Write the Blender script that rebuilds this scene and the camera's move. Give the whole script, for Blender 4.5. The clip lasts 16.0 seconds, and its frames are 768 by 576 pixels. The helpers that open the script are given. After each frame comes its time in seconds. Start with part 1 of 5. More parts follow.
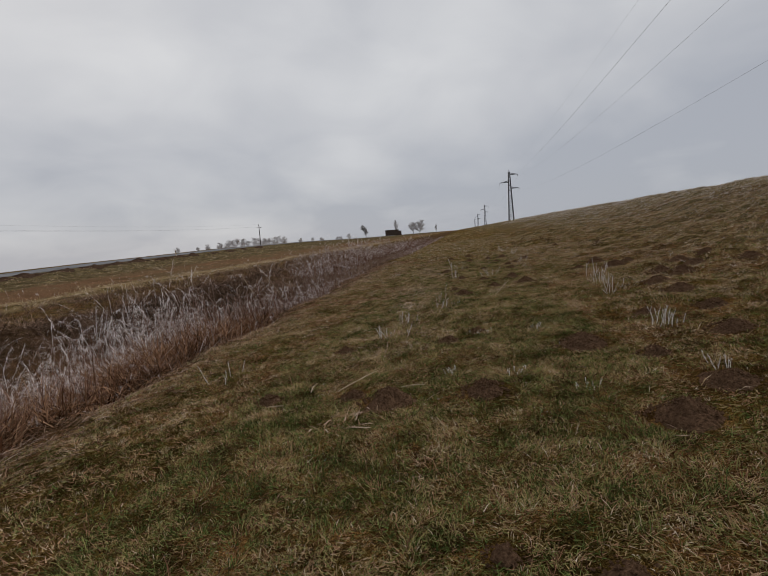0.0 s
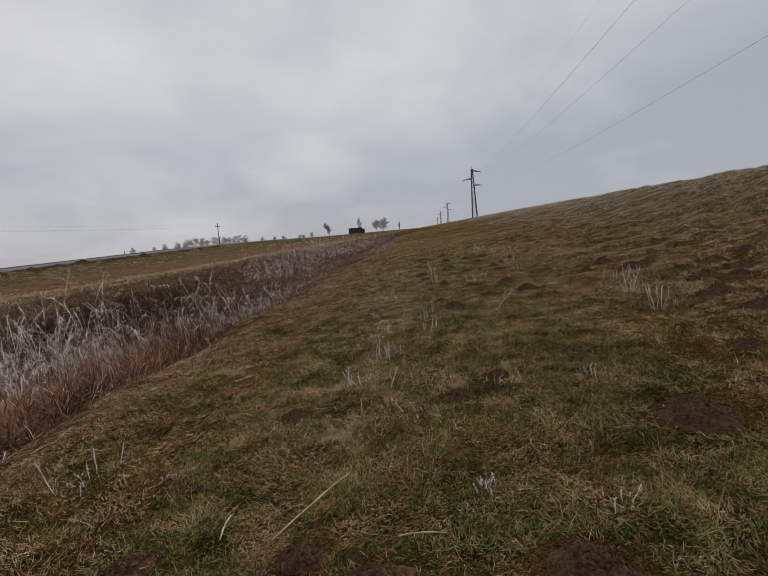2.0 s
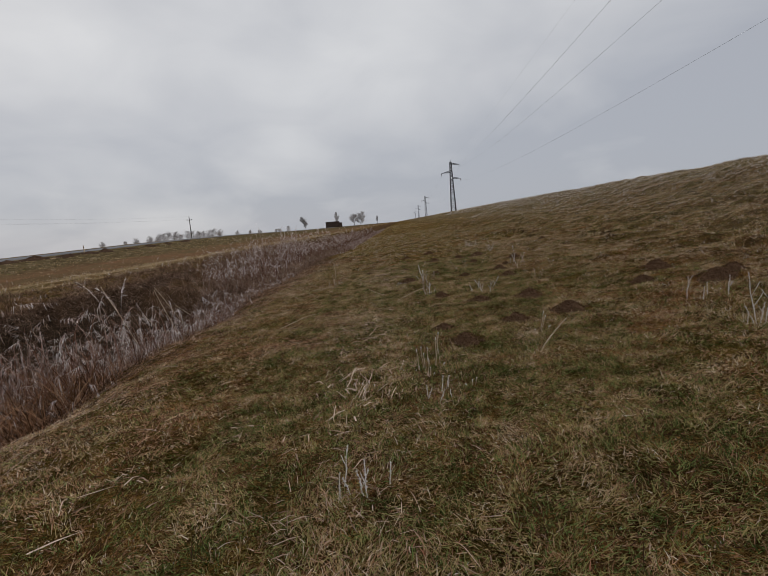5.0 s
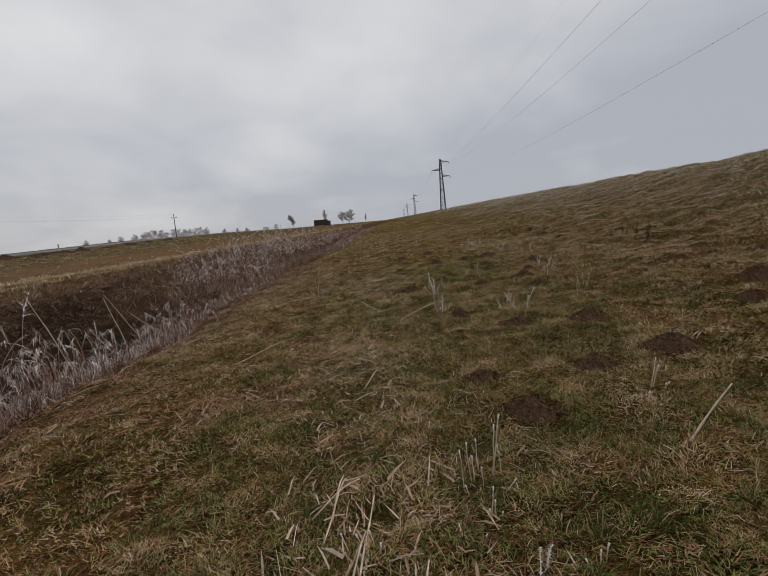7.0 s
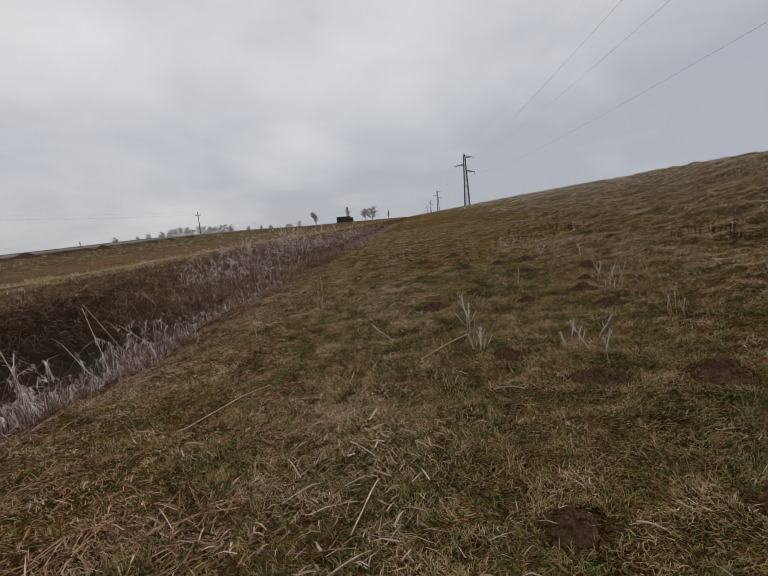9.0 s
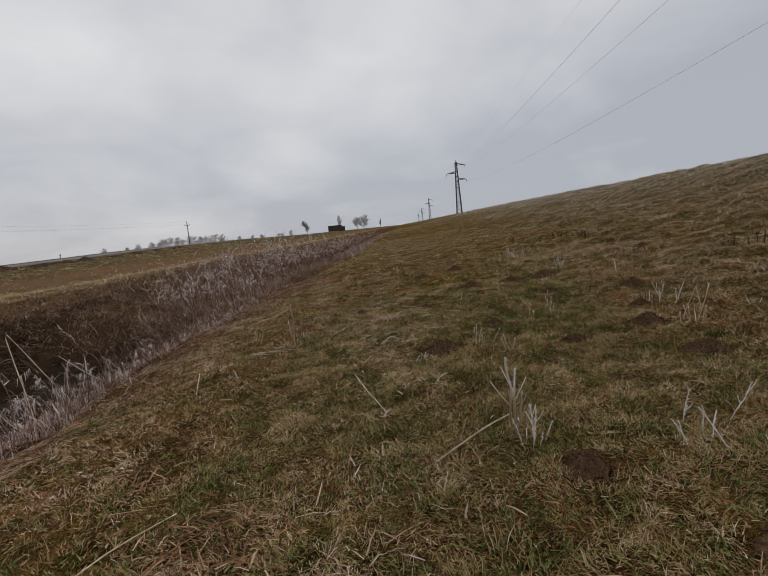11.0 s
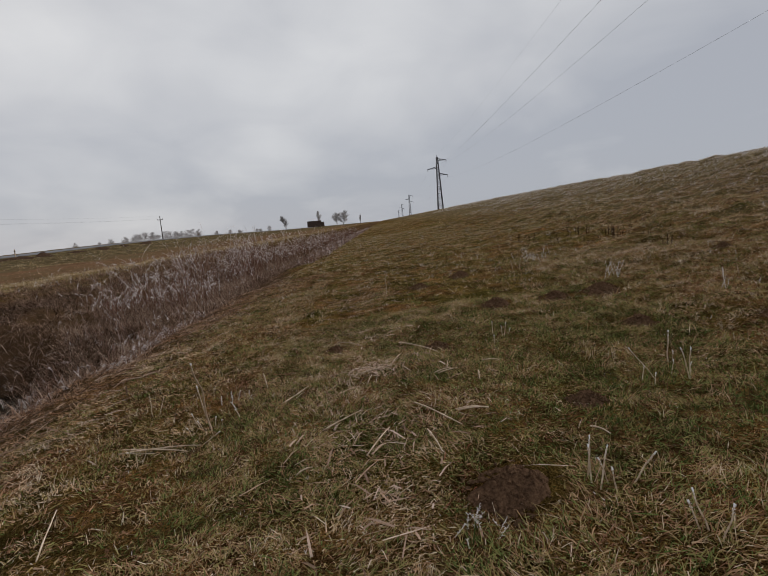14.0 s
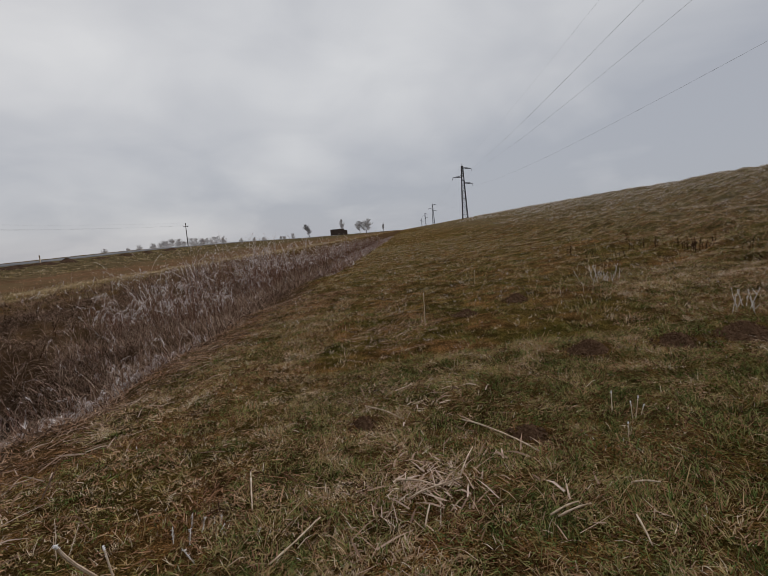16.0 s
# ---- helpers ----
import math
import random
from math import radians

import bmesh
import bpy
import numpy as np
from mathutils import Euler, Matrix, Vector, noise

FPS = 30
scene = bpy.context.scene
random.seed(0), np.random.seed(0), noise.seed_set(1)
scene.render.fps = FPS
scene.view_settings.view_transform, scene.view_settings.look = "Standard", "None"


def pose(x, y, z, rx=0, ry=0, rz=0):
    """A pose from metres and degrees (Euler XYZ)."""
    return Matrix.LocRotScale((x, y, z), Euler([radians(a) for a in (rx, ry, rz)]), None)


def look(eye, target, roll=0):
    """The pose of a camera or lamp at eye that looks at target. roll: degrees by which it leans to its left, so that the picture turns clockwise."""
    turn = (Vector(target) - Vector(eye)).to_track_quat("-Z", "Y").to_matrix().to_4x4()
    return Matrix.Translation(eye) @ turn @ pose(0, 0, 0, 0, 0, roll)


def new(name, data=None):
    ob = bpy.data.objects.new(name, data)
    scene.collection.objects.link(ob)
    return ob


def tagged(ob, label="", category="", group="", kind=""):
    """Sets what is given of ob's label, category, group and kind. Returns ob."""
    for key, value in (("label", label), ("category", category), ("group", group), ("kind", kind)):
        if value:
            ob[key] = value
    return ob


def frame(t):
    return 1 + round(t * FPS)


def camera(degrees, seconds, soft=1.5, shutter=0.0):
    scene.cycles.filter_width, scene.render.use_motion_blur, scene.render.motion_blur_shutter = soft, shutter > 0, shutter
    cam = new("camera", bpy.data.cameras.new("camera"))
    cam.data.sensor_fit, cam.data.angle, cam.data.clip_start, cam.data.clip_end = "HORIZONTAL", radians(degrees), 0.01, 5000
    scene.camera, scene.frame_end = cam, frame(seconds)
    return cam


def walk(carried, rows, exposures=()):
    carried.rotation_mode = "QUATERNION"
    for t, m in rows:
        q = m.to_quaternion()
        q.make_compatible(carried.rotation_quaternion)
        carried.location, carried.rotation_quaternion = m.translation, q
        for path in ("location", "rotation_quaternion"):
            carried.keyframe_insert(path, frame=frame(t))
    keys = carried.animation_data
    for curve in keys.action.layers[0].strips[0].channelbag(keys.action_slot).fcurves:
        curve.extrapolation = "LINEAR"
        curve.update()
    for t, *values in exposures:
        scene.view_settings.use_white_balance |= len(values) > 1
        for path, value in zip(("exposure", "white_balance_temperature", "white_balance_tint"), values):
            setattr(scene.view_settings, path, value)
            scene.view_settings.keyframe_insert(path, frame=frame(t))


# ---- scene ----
cam = camera(75.0, 16.0, soft=0.6)
PATH = [
    (0, (0.0, 0.0, 1.5), (-0.225, 1.977, 1.294), -4.7),
    (0.5, (-0.137, 0.627, 1.492), (-0.295, 2.612, 1.303), -4.8),
    (1, (-0.185, 1.264, 1.491), (-0.345, 3.25, 1.31), -5.1),
    (1.5, (-0.263, 1.904, 1.464), (-0.401, 3.888, 1.261), -4.4),
    (2, (-0.322, 2.514, 1.5), (-0.405, 4.5, 1.274), -5.1),
    (2.5, (-0.311, 3.094, 1.532), (-0.394, 5.081, 1.322), -4.5),
    (3, (-0.373, 3.722, 1.473), (-0.374, 5.716, 1.319), -4.9),
    (3.5, (-0.395, 4.229, 1.455), (-0.373, 6.221, 1.277), -5.9),
    (4, (-0.37, 4.697, 1.483), (-0.362, 6.686, 1.274), -5.1),
    (6.5, (-0.453, 7.411, 1.449), (-0.454, 9.391, 1.162), -5.1),
    (7, (-0.479, 8.042, 1.42), (-0.432, 10.023, 1.152), -5.0),
    (7.5, (-0.456, 8.602, 1.434), (-0.436, 10.584, 1.164), -5.8),
    (8, (-0.431, 9.116, 1.444), (-0.436, 11.096, 1.163), -5.0),
    (8.5, (-0.38, 9.517, 1.482), (-0.37, 11.495, 1.191), -5.8),
    (9, (-0.321, 10.017, 1.433), (-0.366, 11.998, 1.16), -5.2),
    (11.5, (-0.298, 12.509, 1.418), (-0.306, 14.495, 1.175), -5.7),
    (12, (-0.266, 13.03, 1.392), (-0.296, 15.014, 1.14), -4.9),
    (12.5, (-0.297, 13.547, 1.395), (-0.275, 15.531, 1.142), -5.1),
    (13, (-0.291, 14.054, 1.409), (-0.27, 16.037, 1.15), -4.7),
    (13.5, (-0.335, 14.541, 1.37), (-0.282, 16.525, 1.123), -4.4),
    (14, (-0.357, 15.041, 1.364), (-0.29, 17.022, 1.098), -5.3),
    (14.5, (-0.362, 15.527, 1.41), (-0.34, 17.509, 1.143), -4.3),
    (15, (-0.401, 16.033, 1.375), (-0.322, 18.021, 1.173), -5.4),
    (15.5, (-0.419, 16.545, 1.359), (-0.364, 18.532, 1.142), -5.3),
    (16, (-0.506, 16.87, 1.396), (-0.523, 18.858, 1.171), -4.8),
]
walk(cam, [(t, look(eye, target, roll)) for t, eye, target, roll in PATH], [(0, 0.0), (6.5, 0.06), (9, 0.1), (12.5, 0.07), (16, 0.0)])

# ---- light ----
SUN_HEIGHT, SUN_TURN = radians(32), radians(-40)
world = bpy.data.worlds.new("overcast_sky")
scene.world = world
world.use_nodes = True
wn, wl = world.node_tree.nodes, world.node_tree.links
wn.clear()


def wnode(kind, **values):
    n = wn.new(kind)
    for k, v in values.items():
        if k in n.inputs:
            n.inputs[k].default_value = v
    return n


def wmath(op, a, b=None):
    n = wn.new("ShaderNodeMath")
    n.operation = op
    for i, v in enumerate((a, b)):
        if v is None:
            continue
        if isinstance(v, (int, float)):
            n.inputs[i].default_value = v
        else:
            wl.new(v, n.inputs[i])
    return n.outputs[0]


coord = wn.new("ShaderNodeTexCoord")
sep = wn.new("ShaderNodeSeparateXYZ")
wl.new(coord.outputs["Generated"], sep.inputs[0])
up = wmath("MAXIMUM", sep.outputs["Z"], 0.0)
deck = wmath("ADD", up, 0.34)
comb = wn.new("ShaderNodeCombineXYZ")
wl.new(wmath("DIVIDE", sep.outputs["X"], deck), comb.inputs[0])
wl.new(wmath("DIVIDE", sep.outputs["Y"], deck), comb.inputs[1])
clouds = wnode("ShaderNodeTexNoise", Scale=0.95, Detail=4.0, Roughness=0.45, Distortion=0.35)
wl.new(comb.outputs[0], clouds.inputs["Vector"])
wisps = wnode("ShaderNodeTexNoise", Scale=2.6, Detail=6.0, Roughness=0.5, Distortion=0.5)
wl.new(comb.outputs[0], wisps.inputs["Vector"])
mixed = wmath("ADD", wmath("MULTIPLY", clouds.outputs["Fac"], 0.75), wmath("MULTIPLY", wisps.outputs["Fac"], 0.25))
# Thicker, bluer cloud towards the east, thin bright cloud in the west.
east = wmath("MULTIPLY", wmath("MULTIPLY", sep.outputs["X"], 0.13), wmath("SUBTRACT", 1.0, wmath("MULTIPLY", up, 1.6)))
haze = wmath("MULTIPLY", wmath("MAXIMUM", wmath("SUBTRACT", 1.0, wmath("MULTIPLY", up, 4.0)), 0.0), 0.23)
value = wmath("SUBTRACT", wmath("SUBTRACT", mixed, east), haze)
ramp = wn.new("ShaderNodeValToRGB")
wl.new(value, ramp.inputs[0])
ramp.color_ramp.elements[0].position, ramp.color_ramp.elements[0].color = 0.29, (0.405, 0.425, 0.475, 1)
ramp.color_ramp.elements[1].position, ramp.color_ramp.elements[1].color = 0.62, (0.68, 0.685, 0.70, 1)
middle = ramp.color_ramp.elements.new(0.47)
middle.color = (0.55, 0.56, 0.59, 1)
sky = wn.new("ShaderNodeTexSky")
sky.sky_type, sky.sun_disc, sky.sun_elevation, sky.sun_rotation = "NISHITA", False, SUN_HEIGHT, SUN_TURN
sky_soft = wn.new("ShaderNodeMixRGB")
sky_soft.blend_type = "MULTIPLY"
sky_soft.inputs[0].default_value = 1.0
wl.new(sky.outputs[0], sky_soft.inputs[1])
sky_soft.inputs[2].default_value = (0.06, 0.06, 0.06, 1)
veil = wn.new("ShaderNodeMixRGB")
veil.inputs[0].default_value = 0.94
wl.new(sky_soft.outputs[0], veil.inputs[1])
wl.new(ramp.outputs[0], veil.inputs[2])
back = wnode("ShaderNodeBackground", Strength=1.0)
wl.new(veil.outputs[0], back.inputs["Color"])
wl.new(back.outputs[0], wn.new("ShaderNodeOutputWorld").inputs[0])

sun = new("sun", bpy.data.lights.new("sun", "SUN"))
sun.data.energy, sun.data.angle, sun.data.color = 1.5, radians(25), (1.0, 0.97, 0.93)
sun.matrix_world = look((0, 0, 50), (50 * math.sin(-SUN_TURN) * -1, -50 * math.cos(SUN_TURN), 50 - 50 * math.tan(SUN_HEIGHT)))

# ---- materials ----


def material(name, rough=0.9):
    m = bpy.data.materials.new(name)
    m.use_nodes = True
    b = m.node_tree.nodes["Principled BSDF"]
    b.inputs["Roughness"].default_value = rough
    b.inputs["Specular IOR Level"].default_value = 0.0
    return m, m.node_tree, b


def add(tree, kind, **values):
    n = tree.nodes.new(kind)
    for k, v in values.items():
        n.inputs[k.replace("_", " ")].default_value = v
    return n


def ramp_of(tree, source, stops):
    r = tree.nodes.new("ShaderNodeValToRGB")
    els = r.color_ramp.elements
    while len(els) < len(stops):
        els.new(0.5)
    for e, (p, c) in zip(els, stops):
        e.position, e.color = p, (*c, 1)
    tree.links.new(source, r.inputs[0])
    return r.outputs[0]


def blend(tree, fac, a, b, mode="MIX"):
    n = tree.nodes.new("ShaderNodeMixRGB")
    n.blend_type = mode
    for i, v in enumerate((fac, a, b)):
        if isinstance(v, (int, float)):
            n.inputs[i].default_value = v
        elif isinstance(v, tuple):
            n.inputs[i].default_value = (*v, 1)
        else:
            tree.links.new(v, n.inputs[i])
    return n.outputs[0]


def noise_of(tree, scale, detail=4.0, rough=0.6, vector=None):
    n = add(tree, "ShaderNodeTexNoise", Scale=scale, Detail=detail, Roughness=rough)
    if vector is None:
        vector = add(tree, "ShaderNodeTexCoord").outputs["Object"]
    tree.links.new(vector, n.inputs["Vector"])
    return n.outputs["Fac"]


def bump(tree, bsdf, height, strength, distance):
    n = add(tree, "ShaderNodeBump", Strength=strength, Distance=distance)
    tree.links.new(height, n.inputs["Height"])
    tree.links.new(n.outputs[0], bsdf.inputs["Normal"])


def attribute(tree, name):
    n = tree.nodes.new("ShaderNodeAttribute")
    n.attribute_name = name
    return n.outputs["Fac"]


def blade_material(name, stops, rough=0.75, spread=0.55):
    """Leaves and stems: the tone stored on the mesh, varied blade by blade."""
    m, tree, b = material(name, rough)
    island = tree.nodes.new("ShaderNodeNewGeometry").outputs["Random Per Island"]
    tone = attribute(tree, "tone")
    s = tree.nodes.new("ShaderNodeMath")
    s.operation = "MULTIPLY_ADD"
    tree.links.new(island, s.inputs[0])
    s.inputs[1].default_value, s.inputs[2].default_value = spread, -spread / 2
    t = tree.nodes.new("ShaderNodeMath")
    t.operation = "ADD"
    tree.links.new(s.outputs[0], t.inputs[0])
    tree.links.new(tone, t.inputs[1])
    grain = noise_of(tree, 60.0, 2.0)
    colour = blend(tree, 0.35, ramp_of(tree, t.outputs[0], stops), ramp_of(tree, grain, [(0.3, (0.35, 0.35, 0.35)), (0.7, (1, 1, 1))]), "MULTIPLY")
    tree.links.new(colour, b.inputs["Base Color"])
    return m


def plain_material(name, dark, light, scale, rough=0.9, metal=0.0, relief=0.0, fine=None):
    m, tree, b = material(name, rough)
    n = noise_of(tree, scale, 6.0, 0.65)
    colour = ramp_of(tree, n, [(0.32, dark), (0.68, light)])
    if fine:
        colour = blend(tree, 0.4, colour, ramp_of(tree, noise_of(tree, fine, 3.0), [(0.35, (0.4, 0.4, 0.4)), (0.65, (1, 1, 1))]), "MULTIPLY")
    tree.links.new(colour, b.inputs["Base Color"])
    b.inputs["Metallic"].default_value = metal
    if relief:
        bump(tree, b, n, 0.7, relief)
    return m


GREEN, OLIVE, TAN, STRAW = (0.135, 0.195, 0.052), (0.365, 0.262, 0.112), (0.500, 0.352, 0.205), (0.74, 0.61, 0.46)
GRASS = blade_material("meadow_grass", [(0.0, (0.050, 0.066, 0.018)), (0.12, GREEN), (0.32, (0.258, 0.246, 0.084)), (0.55, OLIVE), (0.8, TAN), (1.0, STRAW)])
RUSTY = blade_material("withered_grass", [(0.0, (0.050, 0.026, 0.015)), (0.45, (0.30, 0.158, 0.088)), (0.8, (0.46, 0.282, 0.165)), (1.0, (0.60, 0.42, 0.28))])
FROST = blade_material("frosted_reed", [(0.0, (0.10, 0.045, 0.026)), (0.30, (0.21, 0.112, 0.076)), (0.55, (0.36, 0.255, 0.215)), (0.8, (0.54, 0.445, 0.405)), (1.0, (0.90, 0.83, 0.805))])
BROWN = blade_material("withered_bank_grass", [(0.0, (0.040, 0.025, 0.017)), (0.45, (0.19, 0.118, 0.080)), (0.8, (0.33, 0.222, 0.160)), (1.0, (0.50, 0.38, 0.30))])
RED = blade_material("rust_red_grass", [(0.0, (0.10, 0.036, 0.022)), (0.5, (0.36, 0.135, 0.078)), (1.0, (0.55, 0.30, 0.19))])
DRY = blade_material("dry_reed_straw", [(0.0, (0.20, 0.125, 0.088)), (0.5, (0.42, 0.285, 0.205)), (1.0, (0.64, 0.495, 0.395))])
RIME = plain_material("rime_on_stems", (0.42, 0.35, 0.30), (0.86, 0.83, 0.81), 55, 0.8)
RIMECAP = plain_material("rime_crystals", (0.66, 0.64, 0.64), (0.88, 0.87, 0.88), 60, 0.6)
STEM = plain_material("dead_stem", (0.33, 0.23, 0.15), (0.68, 0.56, 0.44), 18, 0.85)
DARKSTEM = plain_material("dark_seed_stem", (0.030, 0.017, 0.011), (0.075, 0.042, 0.028), 30, 0.9)
TIPPED, tt, tb = material("brown_stalk_with_rimed_top", 0.85)
high = tt.nodes.new("ShaderNodeSeparateXYZ")
tt.links.new(add(tt, "ShaderNodeTexCoord").outputs["Object"], high.inputs[0])
rimed = blend(tt, 0.12, high.outputs["Z"], noise_of(tt, 30, 3.0), "ADD")
tt.links.new(ramp_of(tt, rimed, [(0.10, (0.30, 0.21, 0.145)), (0.34, (0.46, 0.365, 0.29)), (0.46, (0.76, 0.72, 0.69))]), tb.inputs["Base Color"])
SOIL = plain_material("molehill_soil", (0.055, 0.031, 0.019), (0.19, 0.112, 0.066), 45, 0.95, 0, 0.035, 130)
CLAY = plain_material("heaped_clay", (0.030, 0.018, 0.012), (0.10, 0.062, 0.042), 3, 0.95, 0, 0.1, 14)
STEEL = plain_material("weathered_steel", (0.055, 0.053, 0.055), (0.13, 0.125, 0.13), 6, 0.6, 0.5)
WIRE = plain_material("aluminium_wire", (0.16, 0.16, 0.17), (0.26, 0.26, 0.27), 4, 0.5, 0.6)
GLASSY = plain_material("brown_insulator", (0.05, 0.03, 0.025), (0.10, 0.06, 0.05), 8, 0.3)
TIMBER = plain_material("tarred_pole_wood", (0.040, 0.030, 0.025), (0.10, 0.08, 0.07), 9, 0.9)
BARK = plain_material("grey_bark", (0.12, 0.105, 0.10), (0.22, 0.20, 0.19), 3, 0.95)
# Rimed twigs, coloured paler still to put the distance haze on far trees.
TWIG = plain_material("rimed_hazed_twigs", (0.50, 0.48, 0.475), (0.66, 0.64, 0.64), 1.3, 0.95)
DARKTWIG = plain_material("bare_twigs", (0.26, 0.245, 0.24), (0.40, 0.385, 0.38), 1.3, 0.95)
# Dark weathered straw, its colour lifted a little for haze over the distance.
BALE = plain_material("weathered_hazed_bale", (0.05, 0.036, 0.030), (0.11, 0.082, 0.066), 2.2, 0.95, 0, 0.06, 20)
ASPHALT = plain_material("rimed_asphalt", (0.16, 0.16, 0.165), (0.25, 0.25, 0.26), 0.4, 0.85, 0, 0.004, 60)

water_m, wtree, wb = material("ditch_water", 0.08)
wtree.links.new(ramp_of(wtree, noise_of(wtree, 0.8), [(0.3, (0.012, 0.011, 0.009)), (0.7, (0.03, 0.028, 0.022))]), wb.inputs["Base Color"])
wb.inputs["Specular IOR Level"].default_value = 0.5
bump(wtree, wb, noise_of(wtree, 5.0, 2.0), 0.15, 0.02)

# The land: turf, bank, field and track, laid out by masks that are stored on the mesh.
ground_m, gt, gb = material("land", 0.97)
turf_n, patch_n, fine_n = noise_of(gt, 1.1, 5.0, 0.6), noise_of(gt, 0.23, 3.0, 0.5), noise_of(gt, 42.0, 5.0, 0.7)
turf = ramp_of(gt, turf_n, [(0.30, (0.125, 0.125, 0.042)), (0.46, (0.195, 0.155, 0.064)), (0.58, (0.285, 0.178, 0.090)), (0.72, (0.34, 0.20, 0.12))])
turf = blend(gt, ramp_of(gt, patch_n, [(0.42, (0, 0, 0)), (0.62, (0.5, 0.5, 0.5))]), turf, (0.17, 0.118, 0.062))
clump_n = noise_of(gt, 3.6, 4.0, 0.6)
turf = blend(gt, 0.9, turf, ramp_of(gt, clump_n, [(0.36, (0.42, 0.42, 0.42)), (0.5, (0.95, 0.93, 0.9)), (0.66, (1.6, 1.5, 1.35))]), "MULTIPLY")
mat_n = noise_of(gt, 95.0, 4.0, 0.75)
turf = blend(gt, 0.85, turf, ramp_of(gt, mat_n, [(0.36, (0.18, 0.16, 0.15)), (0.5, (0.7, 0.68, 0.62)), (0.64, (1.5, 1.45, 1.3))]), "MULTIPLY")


def fibres(tree, angle, warp):
    """Fine strands that run one way, bent by warp: the felt of dead blades between the tufts."""
    turned = add(tree, "ShaderNodeMapping", Rotation=(0, 0, angle))
    tree.links.new(warp, turned.inputs["Vector"])
    stretched = add(tree, "ShaderNodeMapping", Scale=(26, 190, 60))
    tree.links.new(turned.outputs[0], stretched.inputs["Vector"])
    return noise_of(tree, 1.0, 2.0, 0.55, stretched.outputs[0])


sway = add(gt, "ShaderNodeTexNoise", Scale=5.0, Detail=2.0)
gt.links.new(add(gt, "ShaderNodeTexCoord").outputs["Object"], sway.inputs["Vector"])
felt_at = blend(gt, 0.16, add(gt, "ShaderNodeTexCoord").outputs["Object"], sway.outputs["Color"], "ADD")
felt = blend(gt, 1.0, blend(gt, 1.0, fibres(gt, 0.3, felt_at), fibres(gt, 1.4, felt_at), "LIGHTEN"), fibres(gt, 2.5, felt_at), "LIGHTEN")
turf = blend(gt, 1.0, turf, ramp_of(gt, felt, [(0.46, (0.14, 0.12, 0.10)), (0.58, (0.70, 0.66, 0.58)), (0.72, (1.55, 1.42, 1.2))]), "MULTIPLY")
# Turf under the modelled blades coloured darker, for the shade between them.
turf = blend(gt, attribute(gt, "near"), turf, blend(gt, 1.0, turf, (0.80, 0.74, 0.60), "MULTIPLY"))
field = ramp_of(gt, noise_of(gt, 0.35, 5.0, 0.6), [(0.3, (0.115, 0.062, 0.034)), (0.5, (0.185, 0.102, 0.056)), (0.7, (0.150, 0.100, 0.056))])
field = blend(gt, ramp_of(gt, noise_of(gt, 0.09, 4.0, 0.6), [(0.45, (0, 0, 0)), (0.60, (0.45, 0.45, 0.45))]), field, (0.095, 0.086, 0.042))
field = blend(gt, ramp_of(gt, noise_of(gt, 2.6, 4.0), [(0.52, (0, 0, 0)), (0.70, (0.55, 0.55, 0.55))]), field, (0.19, 0.155, 0.095))
verge = ramp_of(gt, noise_of(gt, 1.4, 5.0, 0.7), [(0.36, (0.050, 0.040, 0.020)), (0.52, (0.112, 0.084, 0.042)), (0.66, (0.21, 0.165, 0.10))])
field = blend(gt, attribute(gt, "verge"), field, verge)
bank = ramp_of(gt, noise_of(gt, 1.6, 5.0, 0.65), [(0.3, (0.030, 0.017, 0.010)), (0.7, (0.125, 0.073, 0.042))])
track = ramp_of(gt, noise_of(gt, 0.9, 4.0), [(0.3, (0.24, 0.165, 0.085)), (0.7, (0.38, 0.29, 0.17))])
crest = ramp_of(gt, noise_of(gt, 3.4, 6.0, 0.7), [(0.36, (0.08, 0.066, 0.034)), (0.52, (0.24, 0.19, 0.115)), (0.66, (0.52, 0.44, 0.34))])
crest = blend(gt, 0.8, crest, ramp_of(gt, noise_of(gt, 11.0, 5.0, 0.7), [(0.38, (0.22, 0.20, 0.18)), (0.52, (0.85, 0.83, 0.8)), (0.66, (1.5, 1.48, 1.45))]), "MULTIPLY")
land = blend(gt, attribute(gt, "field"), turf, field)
land = blend(gt, attribute(gt, "crest"), land, crest)
land = blend(gt, attribute(gt, "bank"), land, bank)
# Bare dark soil of the cut bank, darkened further for the overhang's shade.
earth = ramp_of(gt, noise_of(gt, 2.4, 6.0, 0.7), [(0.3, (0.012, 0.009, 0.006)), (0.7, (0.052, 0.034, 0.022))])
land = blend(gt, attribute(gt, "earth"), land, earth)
land = blend(gt, attribute(gt, "track"), land, track)
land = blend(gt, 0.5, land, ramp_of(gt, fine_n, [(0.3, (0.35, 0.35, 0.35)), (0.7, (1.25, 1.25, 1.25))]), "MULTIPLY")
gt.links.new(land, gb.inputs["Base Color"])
bump(gt, gb, blend(gt, 0.25, noise_of(gt, 14.0, 8.0, 0.75), felt), 1.0, 0.07)

# ---- mesh helpers ----


